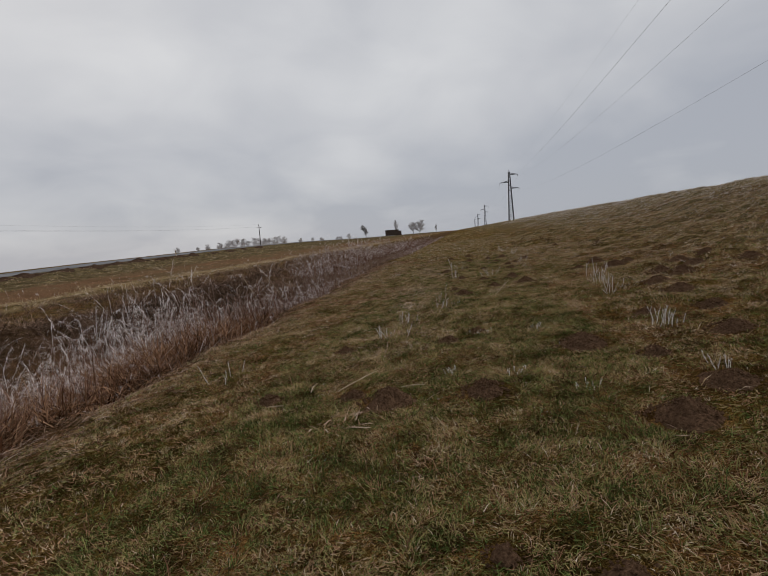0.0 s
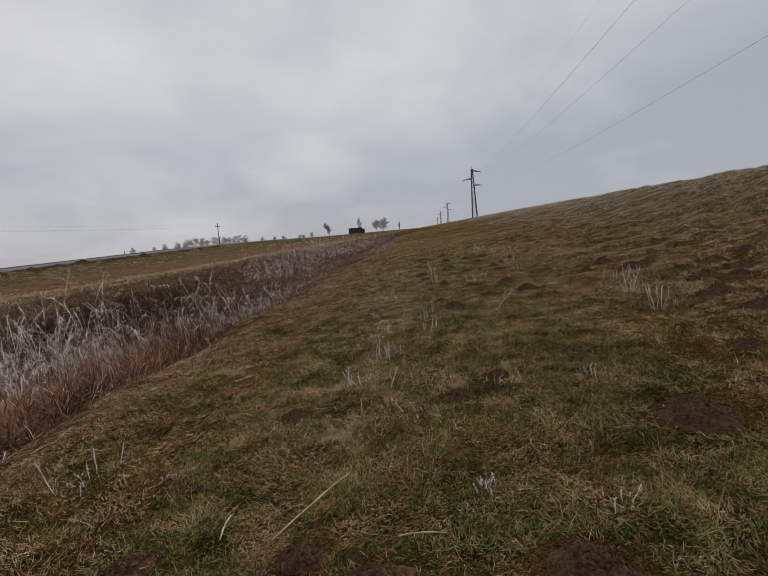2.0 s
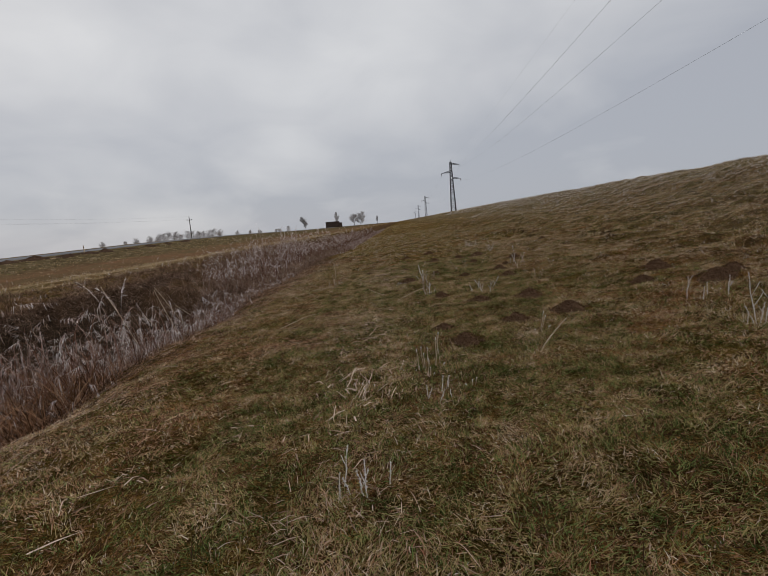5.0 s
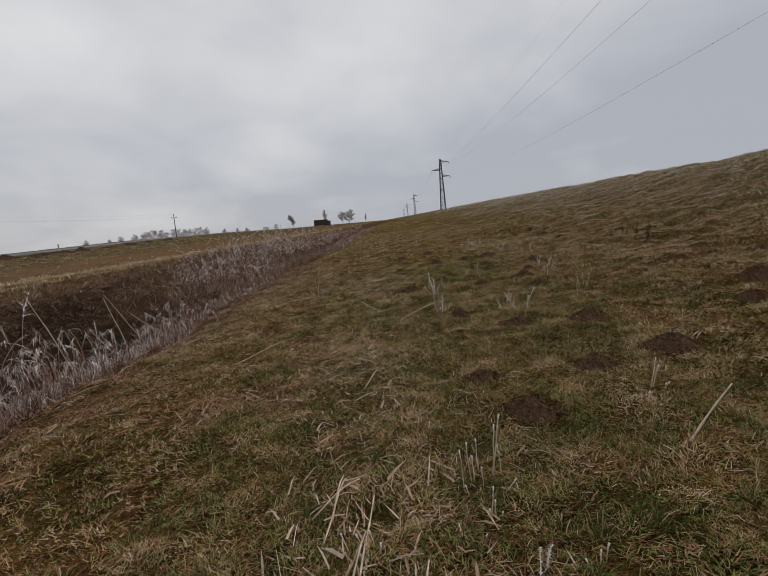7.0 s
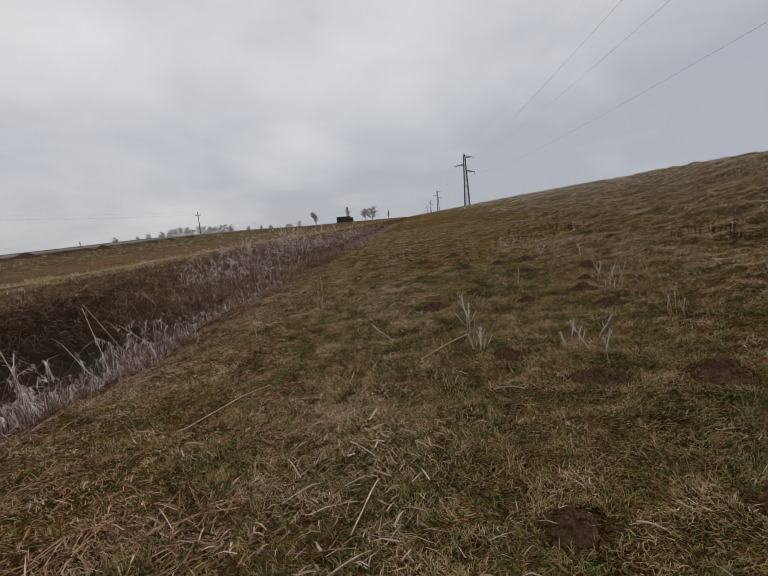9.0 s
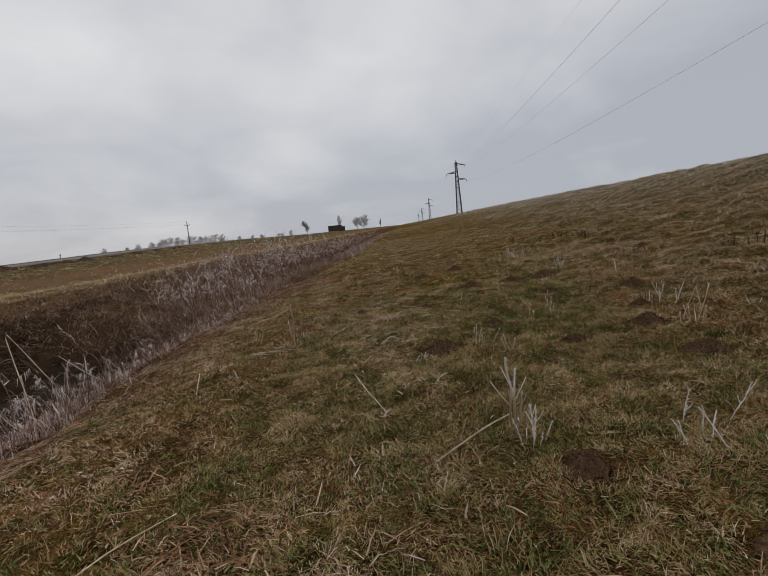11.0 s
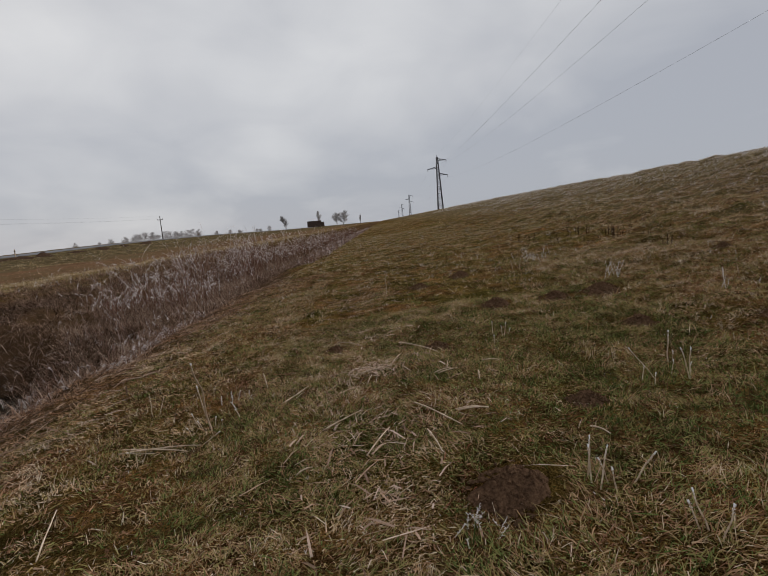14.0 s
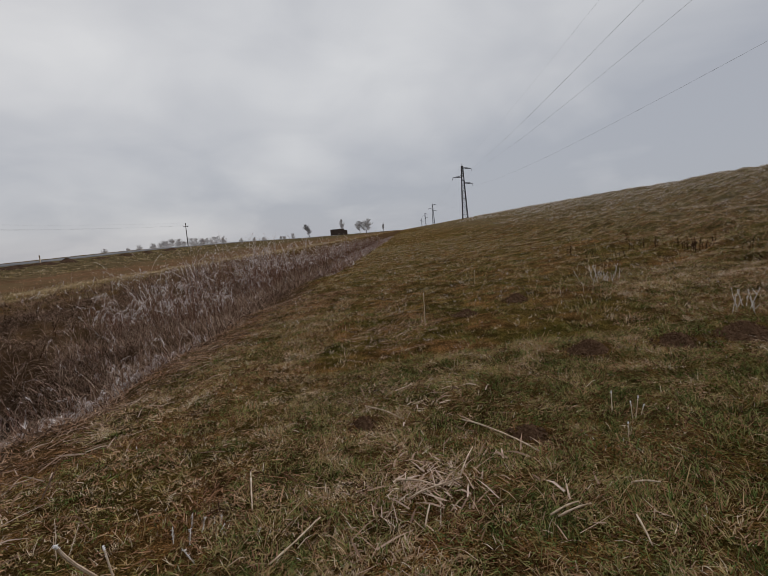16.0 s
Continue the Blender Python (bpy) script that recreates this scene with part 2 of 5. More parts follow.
def value_noise(x, y, scale, seed=0):
    """Smooth noise from 0 to 1 for arrays of places, with cells 1/scale metres wide."""
    x, y = np.asarray(x, float) * scale, np.asarray(y, float) * scale
    i, j = np.floor(x).astype(np.int64), np.floor(y).astype(np.int64)
    u, v = x - i, y - j
    u, v = u * u * (3 - 2 * u), v * v * (3 - 2 * v)

    def cell(a, b):
        h = (a * 374761393 + b * 668265263 + seed * 974711) & 0x7FFFFFFF
        h = ((h ^ (h >> 13)) * 1274126177) & 0x7FFFFFFF
        return ((h ^ (h >> 16)) & 0xFFFF) / 65535.0

    return (cell(i, j) * (1 - u) + cell(i + 1, j) * u) * (1 - v) + (cell(i, j + 1) * (1 - u) + cell(i + 1, j + 1) * u) * v


def raw_mesh(name, verts, faces, mat, smooth=False, tone=None):
    me = bpy.data.meshes.new(name)
    me.from_pydata([tuple(v) for v in verts], [], faces)
    me.materials.append(mat)
    if smooth:
        me.polygons.foreach_set("use_smooth", [True] * len(me.polygons))
    if tone is not None:
        me.attributes.new("tone", "FLOAT", "POINT").data.foreach_set("value", np.asarray(tone, np.float32))
    me.update()
    return me


def part(name, verts, faces, mat, parent=None, label="", smooth=False):
    ob = new(name, raw_mesh(name, verts, faces, mat, smooth))
    ob.parent = parent
    if label:
        tagged(ob, label)
    return ob


def ribbons(name, paths, widths, sides, tones, mat):
    """One mesh of many blades. paths: blades x points x 3; widths: blades x points; sides: blades x 3; tones: blades x points."""
    n, k, _ = paths.shape
    half = sides[:, None, :] * widths[:, :, None] / 2
    left, right = (paths - half)[:, :-1], (paths + half)[:, :-1]
    per = 2 * (k - 1) + 1
    verts = np.empty((n, per, 3), np.float32)
    verts[:, 0 : per - 1 : 2], verts[:, 1 : per - 1 : 2], verts[:, -1] = left, right, paths[:, -1]
    tone = np.empty((n, per), np.float32)
    tone[:, 0 : per - 1 : 2] = tone[:, 1 : per - 1 : 2] = tones[:, :-1]
    tone[:, -1] = tones[:, -1]
    loops = []
    for s in range(k - 2):
        loops += [2 * s, 2 * s + 1, 2 * s + 3, 2 * s + 2]
    loops += [2 * (k - 2), 2 * (k - 2) + 1, per - 1]
    sizes = np.array([4] * (k - 2) + [3])
    starts = np.r_[0, np.cumsum(sizes)[:-1]]
    me = bpy.data.meshes.new(name)
    me.vertices.add(n * per)
    me.vertices.foreach_set("co", verts.ravel())
    me.loops.add(n * len(loops))
    me.loops.foreach_set("vertex_index", (np.array(loops)[None] + per * np.arange(n)[:, None]).ravel().astype(np.int32))
    me.polygons.add(n * len(sizes))
    me.polygons.foreach_set("loop_start", (starts[None] + len(loops) * np.arange(n)[:, None]).ravel().astype(np.int32))
    me.materials.append(mat)
    me.attributes.new("tone", "FLOAT", "POINT").data.foreach_set("value", tone.ravel())
    me.update(calc_edges=True)
    me.validate()
    return new(name, me)


def blades(name, rng, roots, length, lean, width, tone, mat, droop=0.5, points=3, turn=None):
    """Blades that grow from roots, lean over and droop."""
    n = len(roots)
    turn = rng.uniform(0, 2 * np.pi, n) if turn is None else turn
    s = np.linspace(0, 1, points)
    angle = lean[:, None] + droop * s[None] ** 1.3 * rng.uniform(0.4, 1.4, n)[:, None]
    step = length[:, None] / (points - 1)
    out = np.concatenate([np.zeros((n, 1)), np.cumsum(step * np.sin((angle[:, 1:] + angle[:, :-1]) / 2), 1)], 1)
    rise = np.concatenate([np.zeros((n, 1)), np.cumsum(step * np.cos((angle[:, 1:] + angle[:, :-1]) / 2), 1)], 1)
    paths = roots[:, None, :] + np.stack([out * np.cos(turn)[:, None], out * np.sin(turn)[:, None], rise], -1)
    side = turn + np.pi / 2 + rng.normal(0, 0.5, n)
    sides = np.stack([np.cos(side), np.sin(side), rng.normal(0, 0.25, n)], -1)
    taper = np.interp(s, [0, 0.5, 1], [0.8, 1.0, 0.25])
    if np.ndim(tone) == 1:
        tone = np.repeat(np.asarray(tone)[:, None], points, 1)
    return ribbons(name, paths, width[:, None] * taper[None], sides, tone, mat)


def tube(verts, faces, path, radii, sides=5, closed=True):
    """Adds a tube along a path to lists of verts and faces."""
    path = [Vector(p) for p in path]
    base = len(verts)
    for i, p in enumerate(path):
        d = (path[min(i + 1, len(path) - 1)] - path[max(i - 1, 0)]).normalized()
        a = d.cross(Vector((0, 0, 1)) if abs(d.z) < 0.9 else Vector((1, 0, 0))).normalized()
        b = d.cross(a)
        for s in range(sides):
            w = 2 * math.pi * s / sides
            verts.append(tuple(p + radii[i] * (a * math.cos(w) + b * math.sin(w))))
    for i in range(len(path) - 1):
        for s in range(sides):
            faces.append((base + i * sides + s, base + i * sides + (s + 1) % sides, base + (i + 1) * sides + (s + 1) % sides, base + (i + 1) * sides + s))
    if closed:
        faces.append(tuple(range(base + sides - 1, base - 1, -1)))
        faces.append(tuple(base + (len(path) - 1) * sides + s for s in range(sides)))


def beam(verts, faces, a, b, w):
    tube(verts, faces, [a, b], [w * 0.707, w * 0.707], 4)


# ---- the land ----
SKEW = 0.04
KX = [-3000, -300, -75, -60, -54.5, -51.6, -50.9, -46.6, -45.6, -42, -34, -26, -20, -18.5, -15, -13.0, -12.8, -12.5, -11.0, -10.2, -9.2, -8.0, -6.5, -5.0, -4.3, -3.5, -2, 0, 2, 5, 7, 9, 11, 12, 13.5, 15, 16, 19, 21, 30, 60, 300, 3000]
KZ = [-1.2, -0.8, -0.6, -0.3, 1.12, 1.14, 1.0, 1.0, 0.85, 0.35, 0.0, -0.2, -0.22, -0.18, -0.36, -0.45, -0.8, -1.75, -2.25, -2.5, -2.35, -1.95, -1.3, -0.6, -0.35, -0.24, -0.14, 0.0, 0.1, 0.4, 0.72, 1.05, 1.5, 1.85, 2.38, 2.78, 2.94, 2.94, 2.65, 0.4, 0.0, -0.6, -1.0]
ROAD_Y = [-400, 30, 46, 60, 92, 108, 160, 220, 260, 500, 3000]
ROAD_Z = [0.2, 0.22, 0.36, 0.78, 1.2, 1.5, 1.6, 1.3, 1.2, 1.2, 0.8]


def ground_height(x, y):
    """Height of the land without its fine relief; x and y are arrays in metres."""
    x, y = np.asarray(x, float), np.asarray(y, float)
    xs = x - SKEW * y
    z = sum(np.interp(xs + d, KX, KZ) for d in (-0.25, 0.0, 0.25)) / 3
    rise = sum(np.interp(y + d, ROAD_Y, ROAD_Z) for d in (-8, -4, 0, 4, 8)) / 5 - 1.0
    lift = np.interp(xs, [-75, -57, -45.6, -24], [0, 1, 1, 0])
    # The ditch is open down to the water only for a short stretch, and choked with dead growth elsewhere.
    full = np.interp(xs, [-13.6, -13.0, -12, -10, -8, -6.5, -5, -4.4], [-9, -0.5, -0.85, -1.25, -1.3, -1.0, -0.58, -9])
    near_side = np.interp(xs, [-11.0, -9.3], [0, 1])
    choked = np.interp(y - 0.5 * (1 - near_side), [12.5, 15.5, 26.5, 29], [1, 0, 0, 1])
    choked = np.maximum(choked, np.interp(y, [13, 16.5], [1, 0])) * np.where(y < 20, np.interp(xs, [-9.5, -7.5], [0.25, 1]), 1)
    z = np.where(full > z, z + (full - z) * choked, z)
    dip = np.interp(y, [8, 20, 27, 33, 40, 55, 85], [-0.10, -0.10, 0.12, 0.17, 0.10, 0.08, 0]) * np.interp(xs, [9, 15], [0, 1])
    # West of the road the land falls away.
    fall = 0.035 * np.clip(-60 - xs, 0, 1500) * np.interp(y / np.maximum(-xs, 1), [1.25, 1.8], [1, 0])
    return z - dip - fall + rise * lift + 0.006 * np.clip(y, -10, 25)


def turf_edge(y):
    """Where the turf gives way to the litter of the ditch bank."""
    return np.interp(y, [0, 4, 8, 11.5, 13.5, 24, 40, 60], [-3.85, -4.1, -4.7, -4.7, -4.15, -4.05, -4.2, -4.4])


def masks(xs, y):
    wob = (value_noise(xs, y, 0.25, 3) - 0.5) * 1.2
    x = xs + wob
    inner = x - turf_edge(y) - 4.6 + 0.5 * (value_noise(xs, y, 1.6, 61) - 0.5)
    field_w = np.interp(x, [-2800, -75, -60, -20.5, -19, -17.5], [1, 1, 1, 1, 0.7, 0.0]) + np.interp(x, [40, 80], [0, 0.6])
    bank_w = np.interp(x, [-17.5, -14.0, -12.9, -12.0], [0.2, 0.4, 1, 1]) * np.interp(inner, [-5.6, -4.5], [1, 0]) * (x > -17.5) * (1 - 0.2 * np.interp(y, [13, 16.5, 27.5, 31], [1, 0, 0, 1]))
    track_w = np.exp(-(((xs + 18.6 + wob * 0.4) / 0.55) ** 2)) + 0.6 * np.exp(-(((xs + 16.9 + wob * 0.4) / 0.4) ** 2))
    crest_w = np.interp(xs, [5, 9, 13, 16, 20, 24], [0, 0.35, 0.6, 1, 0.8, 0.2])
    near_w = np.interp(inner, [-4.8, -4.0], [0, 1]) * np.interp(xs, [4.5, 6.5], [1, 0]) * np.interp(y, [0.7, 1.6, 18, 28], [0, 0.9, 0.8, 0])
    verge_w = np.interp(x + 3 * (value_noise(xs, y, 0.12, 9) - 0.5), [-60, -48, -34, -29], [0, 1, 0.85, 0])
    # Open stretch of bank whose soil colour also carries the shade under the lip.
    shaded_earth_w = np.interp(y - 0.5 * np.interp(xs, [-11.0, -9.3], [1, 0]), [13.5, 16.5, 26.0, 28.0], [0, 1, 1, 0]) * np.interp(x, [-12.95, -12.6, -8.5, -7.4], [0, 1, 1, 0])
    return field_w, bank_w, np.clip(track_w, 0, 1), crest_w, near_w, verge_w, shaded_earth_w


def relief(x, y):
    xs = x - SKEW * y
    turf_w = np.interp(xs, [-5.5, -4.3, 3, 9, 13.5, 24], [0.6, 1.0, 1.3, 4.6, 3.2, 1.5])
    bank_w = np.interp(xs, [-15, -13, -5, -4], [0, 1, 1, 0])
    far_w = np.interp(np.abs(y), [160, 320], [1, 0.0])
    r = (value_noise(x, y, 1.3, 1) - 0.5) * 0.06 + (value_noise(x, y, 4.1, 2) - 0.5) * 0.03
    f = (value_noise(x, y, 0.45, 7) - 0.5) * 0.30 + (value_noise(x, y, 1.3, 8) - 0.5) * 0.16
    rough = np.interp(xs, [-60, -46, -44, -22, -18, -14], [0, 0, 1, 1, 0.4, 0])
    b = (value_noise(x, y, 0.6, 4) - 0.5) * 0.34 + (value_noise(x, y, 2.3, 5) - 0.5) * 0.16
    lumps = np.clip(value_noise(x, y * 0.8, 2.4, 51) - 0.60, 0, 1) * 0.40 * np.interp(xs, [0.5, 4, 7, 11, 14, 18], [0.0, 0.45, 1, 1, 0.25, 0])
    return (r * turf_w + b * bank_w + lumps) * far_w + f * rough * np.interp(np.abs(y), [150, 300], [1, 0.0])


def ground_z(x, y):
    return ground_height(x, y) + relief(np.asarray(x, float), np.asarray(y, float))


def at_ground(x, y, dz=0.0):
    return Vector((x, y, float(ground_z(x, y)) + dz))


cols = np.r_[[-3000, -1200, -600, -300, -180, -120, -90, -75, -66], np.arange(-62, -40, 0.8), np.arange(-40, -20, 0.8), np.arange(-20, -13.8, 0.3), np.arange(-13.8, -4.2, 0.2),
             np.arange(-4.2, 6, 0.15), np.arange(6, 17.6, 0.25), np.arange(17.6, 32, 0.9), [34, 40, 50, 65, 90, 140, 300, 700, 1500, 3000]]
lines = np.r_[[-600, -300, -160, -90, -50, -30, -18, -10, -5, -2], np.arange(0, 26, 0.15), np.arange(26, 60, 0.4), np.arange(60, 130, 1.0), np.arange(130, 300, 5.0), np.geomspace(300, 4200, 40)]
GX, GY = np.meshgrid(cols, lines)
GZ = ground_z(GX + SKEW * GY, GY)
land_verts = np.stack([GX + SKEW * GY, GY, GZ], -1).reshape(-1, 3)
nc, nl = len(cols), len(lines)
quad = (np.arange(nl - 1)[:, None] * nc + np.arange(nc - 1)[None]).ravel()
ground_me = raw_mesh("ground", land_verts, np.stack([quad, quad + 1, quad + nc + 1, quad + nc], -1).tolist(), ground_m, True)
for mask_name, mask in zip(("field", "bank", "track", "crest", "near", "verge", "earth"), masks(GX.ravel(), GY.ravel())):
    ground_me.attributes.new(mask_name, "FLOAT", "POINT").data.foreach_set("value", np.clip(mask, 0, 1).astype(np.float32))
ground = tagged(new("ground", ground_me), "short winter turf on a dike beside a ditch and brown field", "ground", kind="structure")


def strip(name, x0, x1, ys, height, mat, thick):
    """A slab that follows the land, from x0 to x1 across the valley line."""
    verts, faces = [], []
    for y in ys:
        for x in (x0, x1):
            z = height(x, y)
            verts += [(x + SKEW * y, y, z), (x + SKEW * y, y, z - thick)]
    for i in range(len(ys) - 1):
        a, b = 4 * i, 4 * i + 4
        faces += [(a, a + 2, b + 2, b), (a + 1, b + 1, b + 3, a + 3), (a, b, b + 1, a + 1), (a + 2, a + 3, b + 3, b + 2)]
    faces += [(0, 1, 3, 2), (4 * len(ys) - 4, 4 * len(ys) - 2, 4 * len(ys) - 1, 4 * len(ys) - 3)]
    return new(name, raw_mesh(name, verts, faces, mat))


def road_level(x, y):
    return float(ground_height(-48.5 + SKEW * y, y)) + 0.09


road = tagged(strip("road", -50.8, -46.9, list(range(-300, 300, 6)) + list(range(300, 1600, 50)), road_level, ASPHALT, 0.3), "pale rimed asphalt country road on a low embankment", "road", kind="structure")
shoulder = tagged(strip("road_shoulder", -46.9, -46.0, list(range(-300, 300, 6)) + list(range(300, 1600, 50)), lambda x, y: road_level(x, y) + 0.02 - 0.14 * max(x + 46.9, 0), ASPHALT, 0.4), "pale rimed gravel shoulder beside the road", "road shoulder", kind="structure")
water = tagged(strip("water", -12.6, -7.0, list(range(-60, 70, 10)), lambda x, y: -2.22 + 0.006 * min(max(y, -10), 25), water_m, 0.05), "still dark water in the bottom of the ditch", "water", kind="structure")

# ---- turf, straw and reeds ----
rng = np.random.default_rng(4)
MOLEHILLS = [
    (-1.83, 4.85, 0.16), (-0.93, 4.8, 0.17), (-0.54, 4.4, 0.29), (0.33, 4.42, 0.25), (1.57, 5.8, 0.32), (1.65, 3.55, 0.30), (2.25, 4.15, 0.28), (0.20, 2.15, 0.10),
    (0.68, 1.95, 0.16), (4.1, 12.3, 0.34), (4.52, 12.6, 0.22), (5.28, 11.7, 0.34), (4.48, 9.8, 0.3), (5.15, 10.7, 0.32), (4.34, 10.4, 0.26), (3.75, 9.1, 0.26), (3.66, 8.1, 0.28),
    (3.53, 6.9, 0.24), (3.06, 5.6, 0.26), (2.75, 7.05, 0.2), (2.05, 5.07, 0.18), (5.96, 11.9, 0.25), (5.78, 10.0, 0.25), (0.06, 6.75, 0.18), (-1.36, 6.72, 0.18), (2.0, 12.06, 0.25),
    (0.5, 11.19, 0.20), (0.35, 11.97, 0.16), (1.26, 11.9, 0.2), (1.16, 13.65, 0.24), (0.62, 14.42, 0.14), (4.14, 13.85, 0.24), (3.5, 13.07, 0.22), (1.89, 13.4, 0.26), (2.63, 21.25, 0.29), (2.05, 21.3, 0.22),
    (0.24, 17.2, 0.24), (2.28, 16.95, 0.19), (2.63, 17.75, 0.15), (3.19, 19.08, 0.2), (2.2, 19.63, 0.17), (1.3, 21.4, 0.21), (1.45, 24.5, 0.22), (0.58, 23.95, 0.2), (0.28, 19.82, 0.14),
    (1.45, 16.73, 0.13), (0.96, 18.03, 0.15), (-0.76, 20.4, 0.12), (0.47, 7.16, 0.14), (2.21, 15.94, 0.2), (5.03, 22.34, 0.16),
]


def off_molehills(x, y):
    keep, edge = np.ones(len(x), bool), rng.uniform(0.88, 1.16, len(x))
    for hx, hy, hr in MOLEHILLS:
        keep &= (x - hx) ** 2 + (y - hy) ** 2 > (hr * edge) ** 2
    return keep


def scatter(count, x0, x1, y0, y1):
    """Random places in the valley's own coordinates."""
    y = rng.uniform(y0, y1, count)
    return rng.uniform(x0, x1, count) + SKEW * y, y


def turf_tone(x, y):
    """0: fresh green, 1: bleached straw."""
    t = 0.31 + 0.22 * (value_noise(x, y, 0.7, 11) - 0.5) + 0.48 * (value_noise(x, y, 3.4, 12) - 0.5) + 0.55 * (value_noise(x, y, 8.0, 15) - 0.5)
    litter = np.exp(-(((x + 0.55) / 0.55) ** 2)) * np.interp(y, [5, 8], [0.0, 0.05])
    return t + litter + np.interp(y, [4, 14], [-0.05, 0.03]) + 0.10 * np.interp(x - SKEW * y, [1.5, 5], [0, 1]) + 0.12 * np.interp(x - SKEW * y, [5, 10], [0, 1])


def on_turf(x, y):
    return x - SKEW * y > turf_edge(y) + 0.9 * (value_noise(x, y, 1.6, 61) - 0.5)


def turf_field(name, tufts, per, x0, x1, y0, y1, size, width, spread, points=3, lift=0.0):
    """Turf as many small tufts whose blades lean outwards."""
    cx, cy = scatter(tufts, x0, x1, y0, y1)
    keep = off_molehills(cx, cy) & on_turf(cx, cy) & (rng.uniform(0, 1, tufts) < 0.15 + 1.3 * value_noise(cx, cy, 5.5, 13))
    cx, cy = cx[keep], cy[keep]
    m = len(cx)
    big = rng.lognormal(0, 0.3, m) * (0.65 + 0.7 * value_noise(cx, cy, 1.2, 14))
    turn = rng.uniform(0, 2 * np.pi, (m, per))
    far = np.abs(rng.normal(0, 1, (m, per)))
    x = cx[:, None] + spread * big[:, None] * far * np.cos(turn)
    y = cy[:, None] + spread * big[:, None] * far * np.sin(turn)
    n = m * per
    lean = np.clip(0.18 + 0.38 * far + rng.normal(0, 0.25, (m, per)), 0.02, 1.4).ravel()
    length = (size * big[:, None] * rng.uniform(0.5, 1.25, (m, per))).ravel()
    tone = (turf_tone(cx, cy) + 0.03 + lift + rng.normal(0, 0.22, m))[:, None] + rng.normal(0, 0.12, (m, per))
    dead = rng.uniform(0, 1, (m, per)) < 0.12
    tone = np.where(dead, rng.uniform(0.45, 0.75, (m, per)), tone).ravel()
    x, y = x.ravel(), y.ravel()
    roots = np.stack([x, y, ground_z(x, y) - 0.004], 1)
    turns = (turn + rng.normal(0, 0.7, (m, per))).ravel()
    tip = np.stack([tone - 0.16, tone, tone + 0.18] if points == 3 else [tone - 0.08, tone + 0.1], 1)
    return tagged(blades(name, rng, roots, length, lean, width * rng.uniform(0.6, 1.4, n), tip, GRASS, 0.75, points, turn=turns), "short matted winter grass, green and straw brown", "grass", kind="stuff")


turf_field("grass", 17500, 13, -2.3, 1.7, 1.0, 22.0, 0.043, 0.0036, 0.029)
turf_field("grass", 10500, 12, -4.9, -2.3, 0.0, 26.0, 0.040, 0.0066, 0.032, 2, 0.25)
turf_field("grass", 14500, 12, 1.7, 5.0, 0.0, 26.0, 0.040, 0.0066, 0.032, 2, 0.25)
turf_field("grass", 26000, 8, 5.0, 17.5, -2, 45, 0.050, 0.0150, 0.050, 2, 0.25)
turf_field("grass", 14000, 8, -4.5, 5.5, 22, 62, 0.050, 0.0115, 0.045, 2, 0.25)


def thatch(name, count, x0, x1, y0, y1, size, width, mat=GRASS, lift=0.08, straight=True):
    """The mat of dead and living blades that lies close to the soil."""
    x, y = scatter(count, x0, x1, y0, y1)
    keep = off_molehills(x, y)
    if mat is GRASS:
        keep &= on_turf(x, y)
    x, y = x[keep], y[keep]
    n = len(x)
    turn = 14 * value_noise(x, y, 2.2, 41) + rng.normal(0, 0.9, n)
    length = size * rng.lognormal(0, 0.35, n)
    rise = rng.uniform(0.0, 0.75, n) * length
    bend = rng.normal(0, 0.55, n)
    p0 = np.stack([x, y, ground_z(x, y) + rng.uniform(0.004, 0.022, n)], 1)
    p1 = p0 + np.stack([0.55 * length * np.cos(turn), 0.55 * length * np.sin(turn), rise], 1)
    p2 = p1 + np.stack([0.5 * length * np.cos(turn + bend), 0.5 * length * np.sin(turn + bend), rise * rng.uniform(-0.8, 0.4, n)], 1)
    side = np.stack([-np.sin(turn), np.cos(turn), rng.normal(0, 0.5, n)], 1)
    tone = turf_tone(x, y) + lift - 0.10 + rng.normal(0, 0.17, n)
    w = width * rng.uniform(0.6, 1.4, n)
    if straight:
        made = ribbons(name, np.stack([p0, p2], 1), np.stack([w, np.zeros(n)], 1), side, np.stack([tone, tone + 0.06], 1), mat)
    else:
        made = ribbons(name, np.stack([p0, p1, p2], 1), np.stack([w, w * 0.85, np.zeros(n)], 1), side, np.stack([tone - 0.05, tone, tone + 0.1], 1), mat)
    return tagged(made, "mat of dead and green grass blades on the soil", "grass", kind="stuff")


thatch("grass_mat", 40000, -2.3, 1.7, 1.0, 22.0, 0.042, 0.0036, straight=False)
thatch("grass_mat", 235000, -2.3, 1.7, 1.0, 22.0, 0.036, 0.0042)
thatch("dead_grass_mat", 24000, -2.3, 1.7, 1.0, 22.0, 0.044, 0.0034, RUSTY, 0.16, False)
thatch("dead_grass_mat", 140000, -2.3, 1.7, 1.0, 22.0, 0.038, 0.0042, RUSTY, 0.12)
thatch("grass_mat", 80000, 1.7, 5.0, 0.0, 26.0, 0.036, 0.0065, lift=0.17)
thatch("dead_grass_mat", 90000, 1.7, 5.0, 0.0, 26.0, 0.036, 0.0065, RUSTY, 0.2)
thatch("grass_mat", 50000, -4.9, -2.3, 0.0, 26.0, 0.036, 0.0065, lift=0.17)
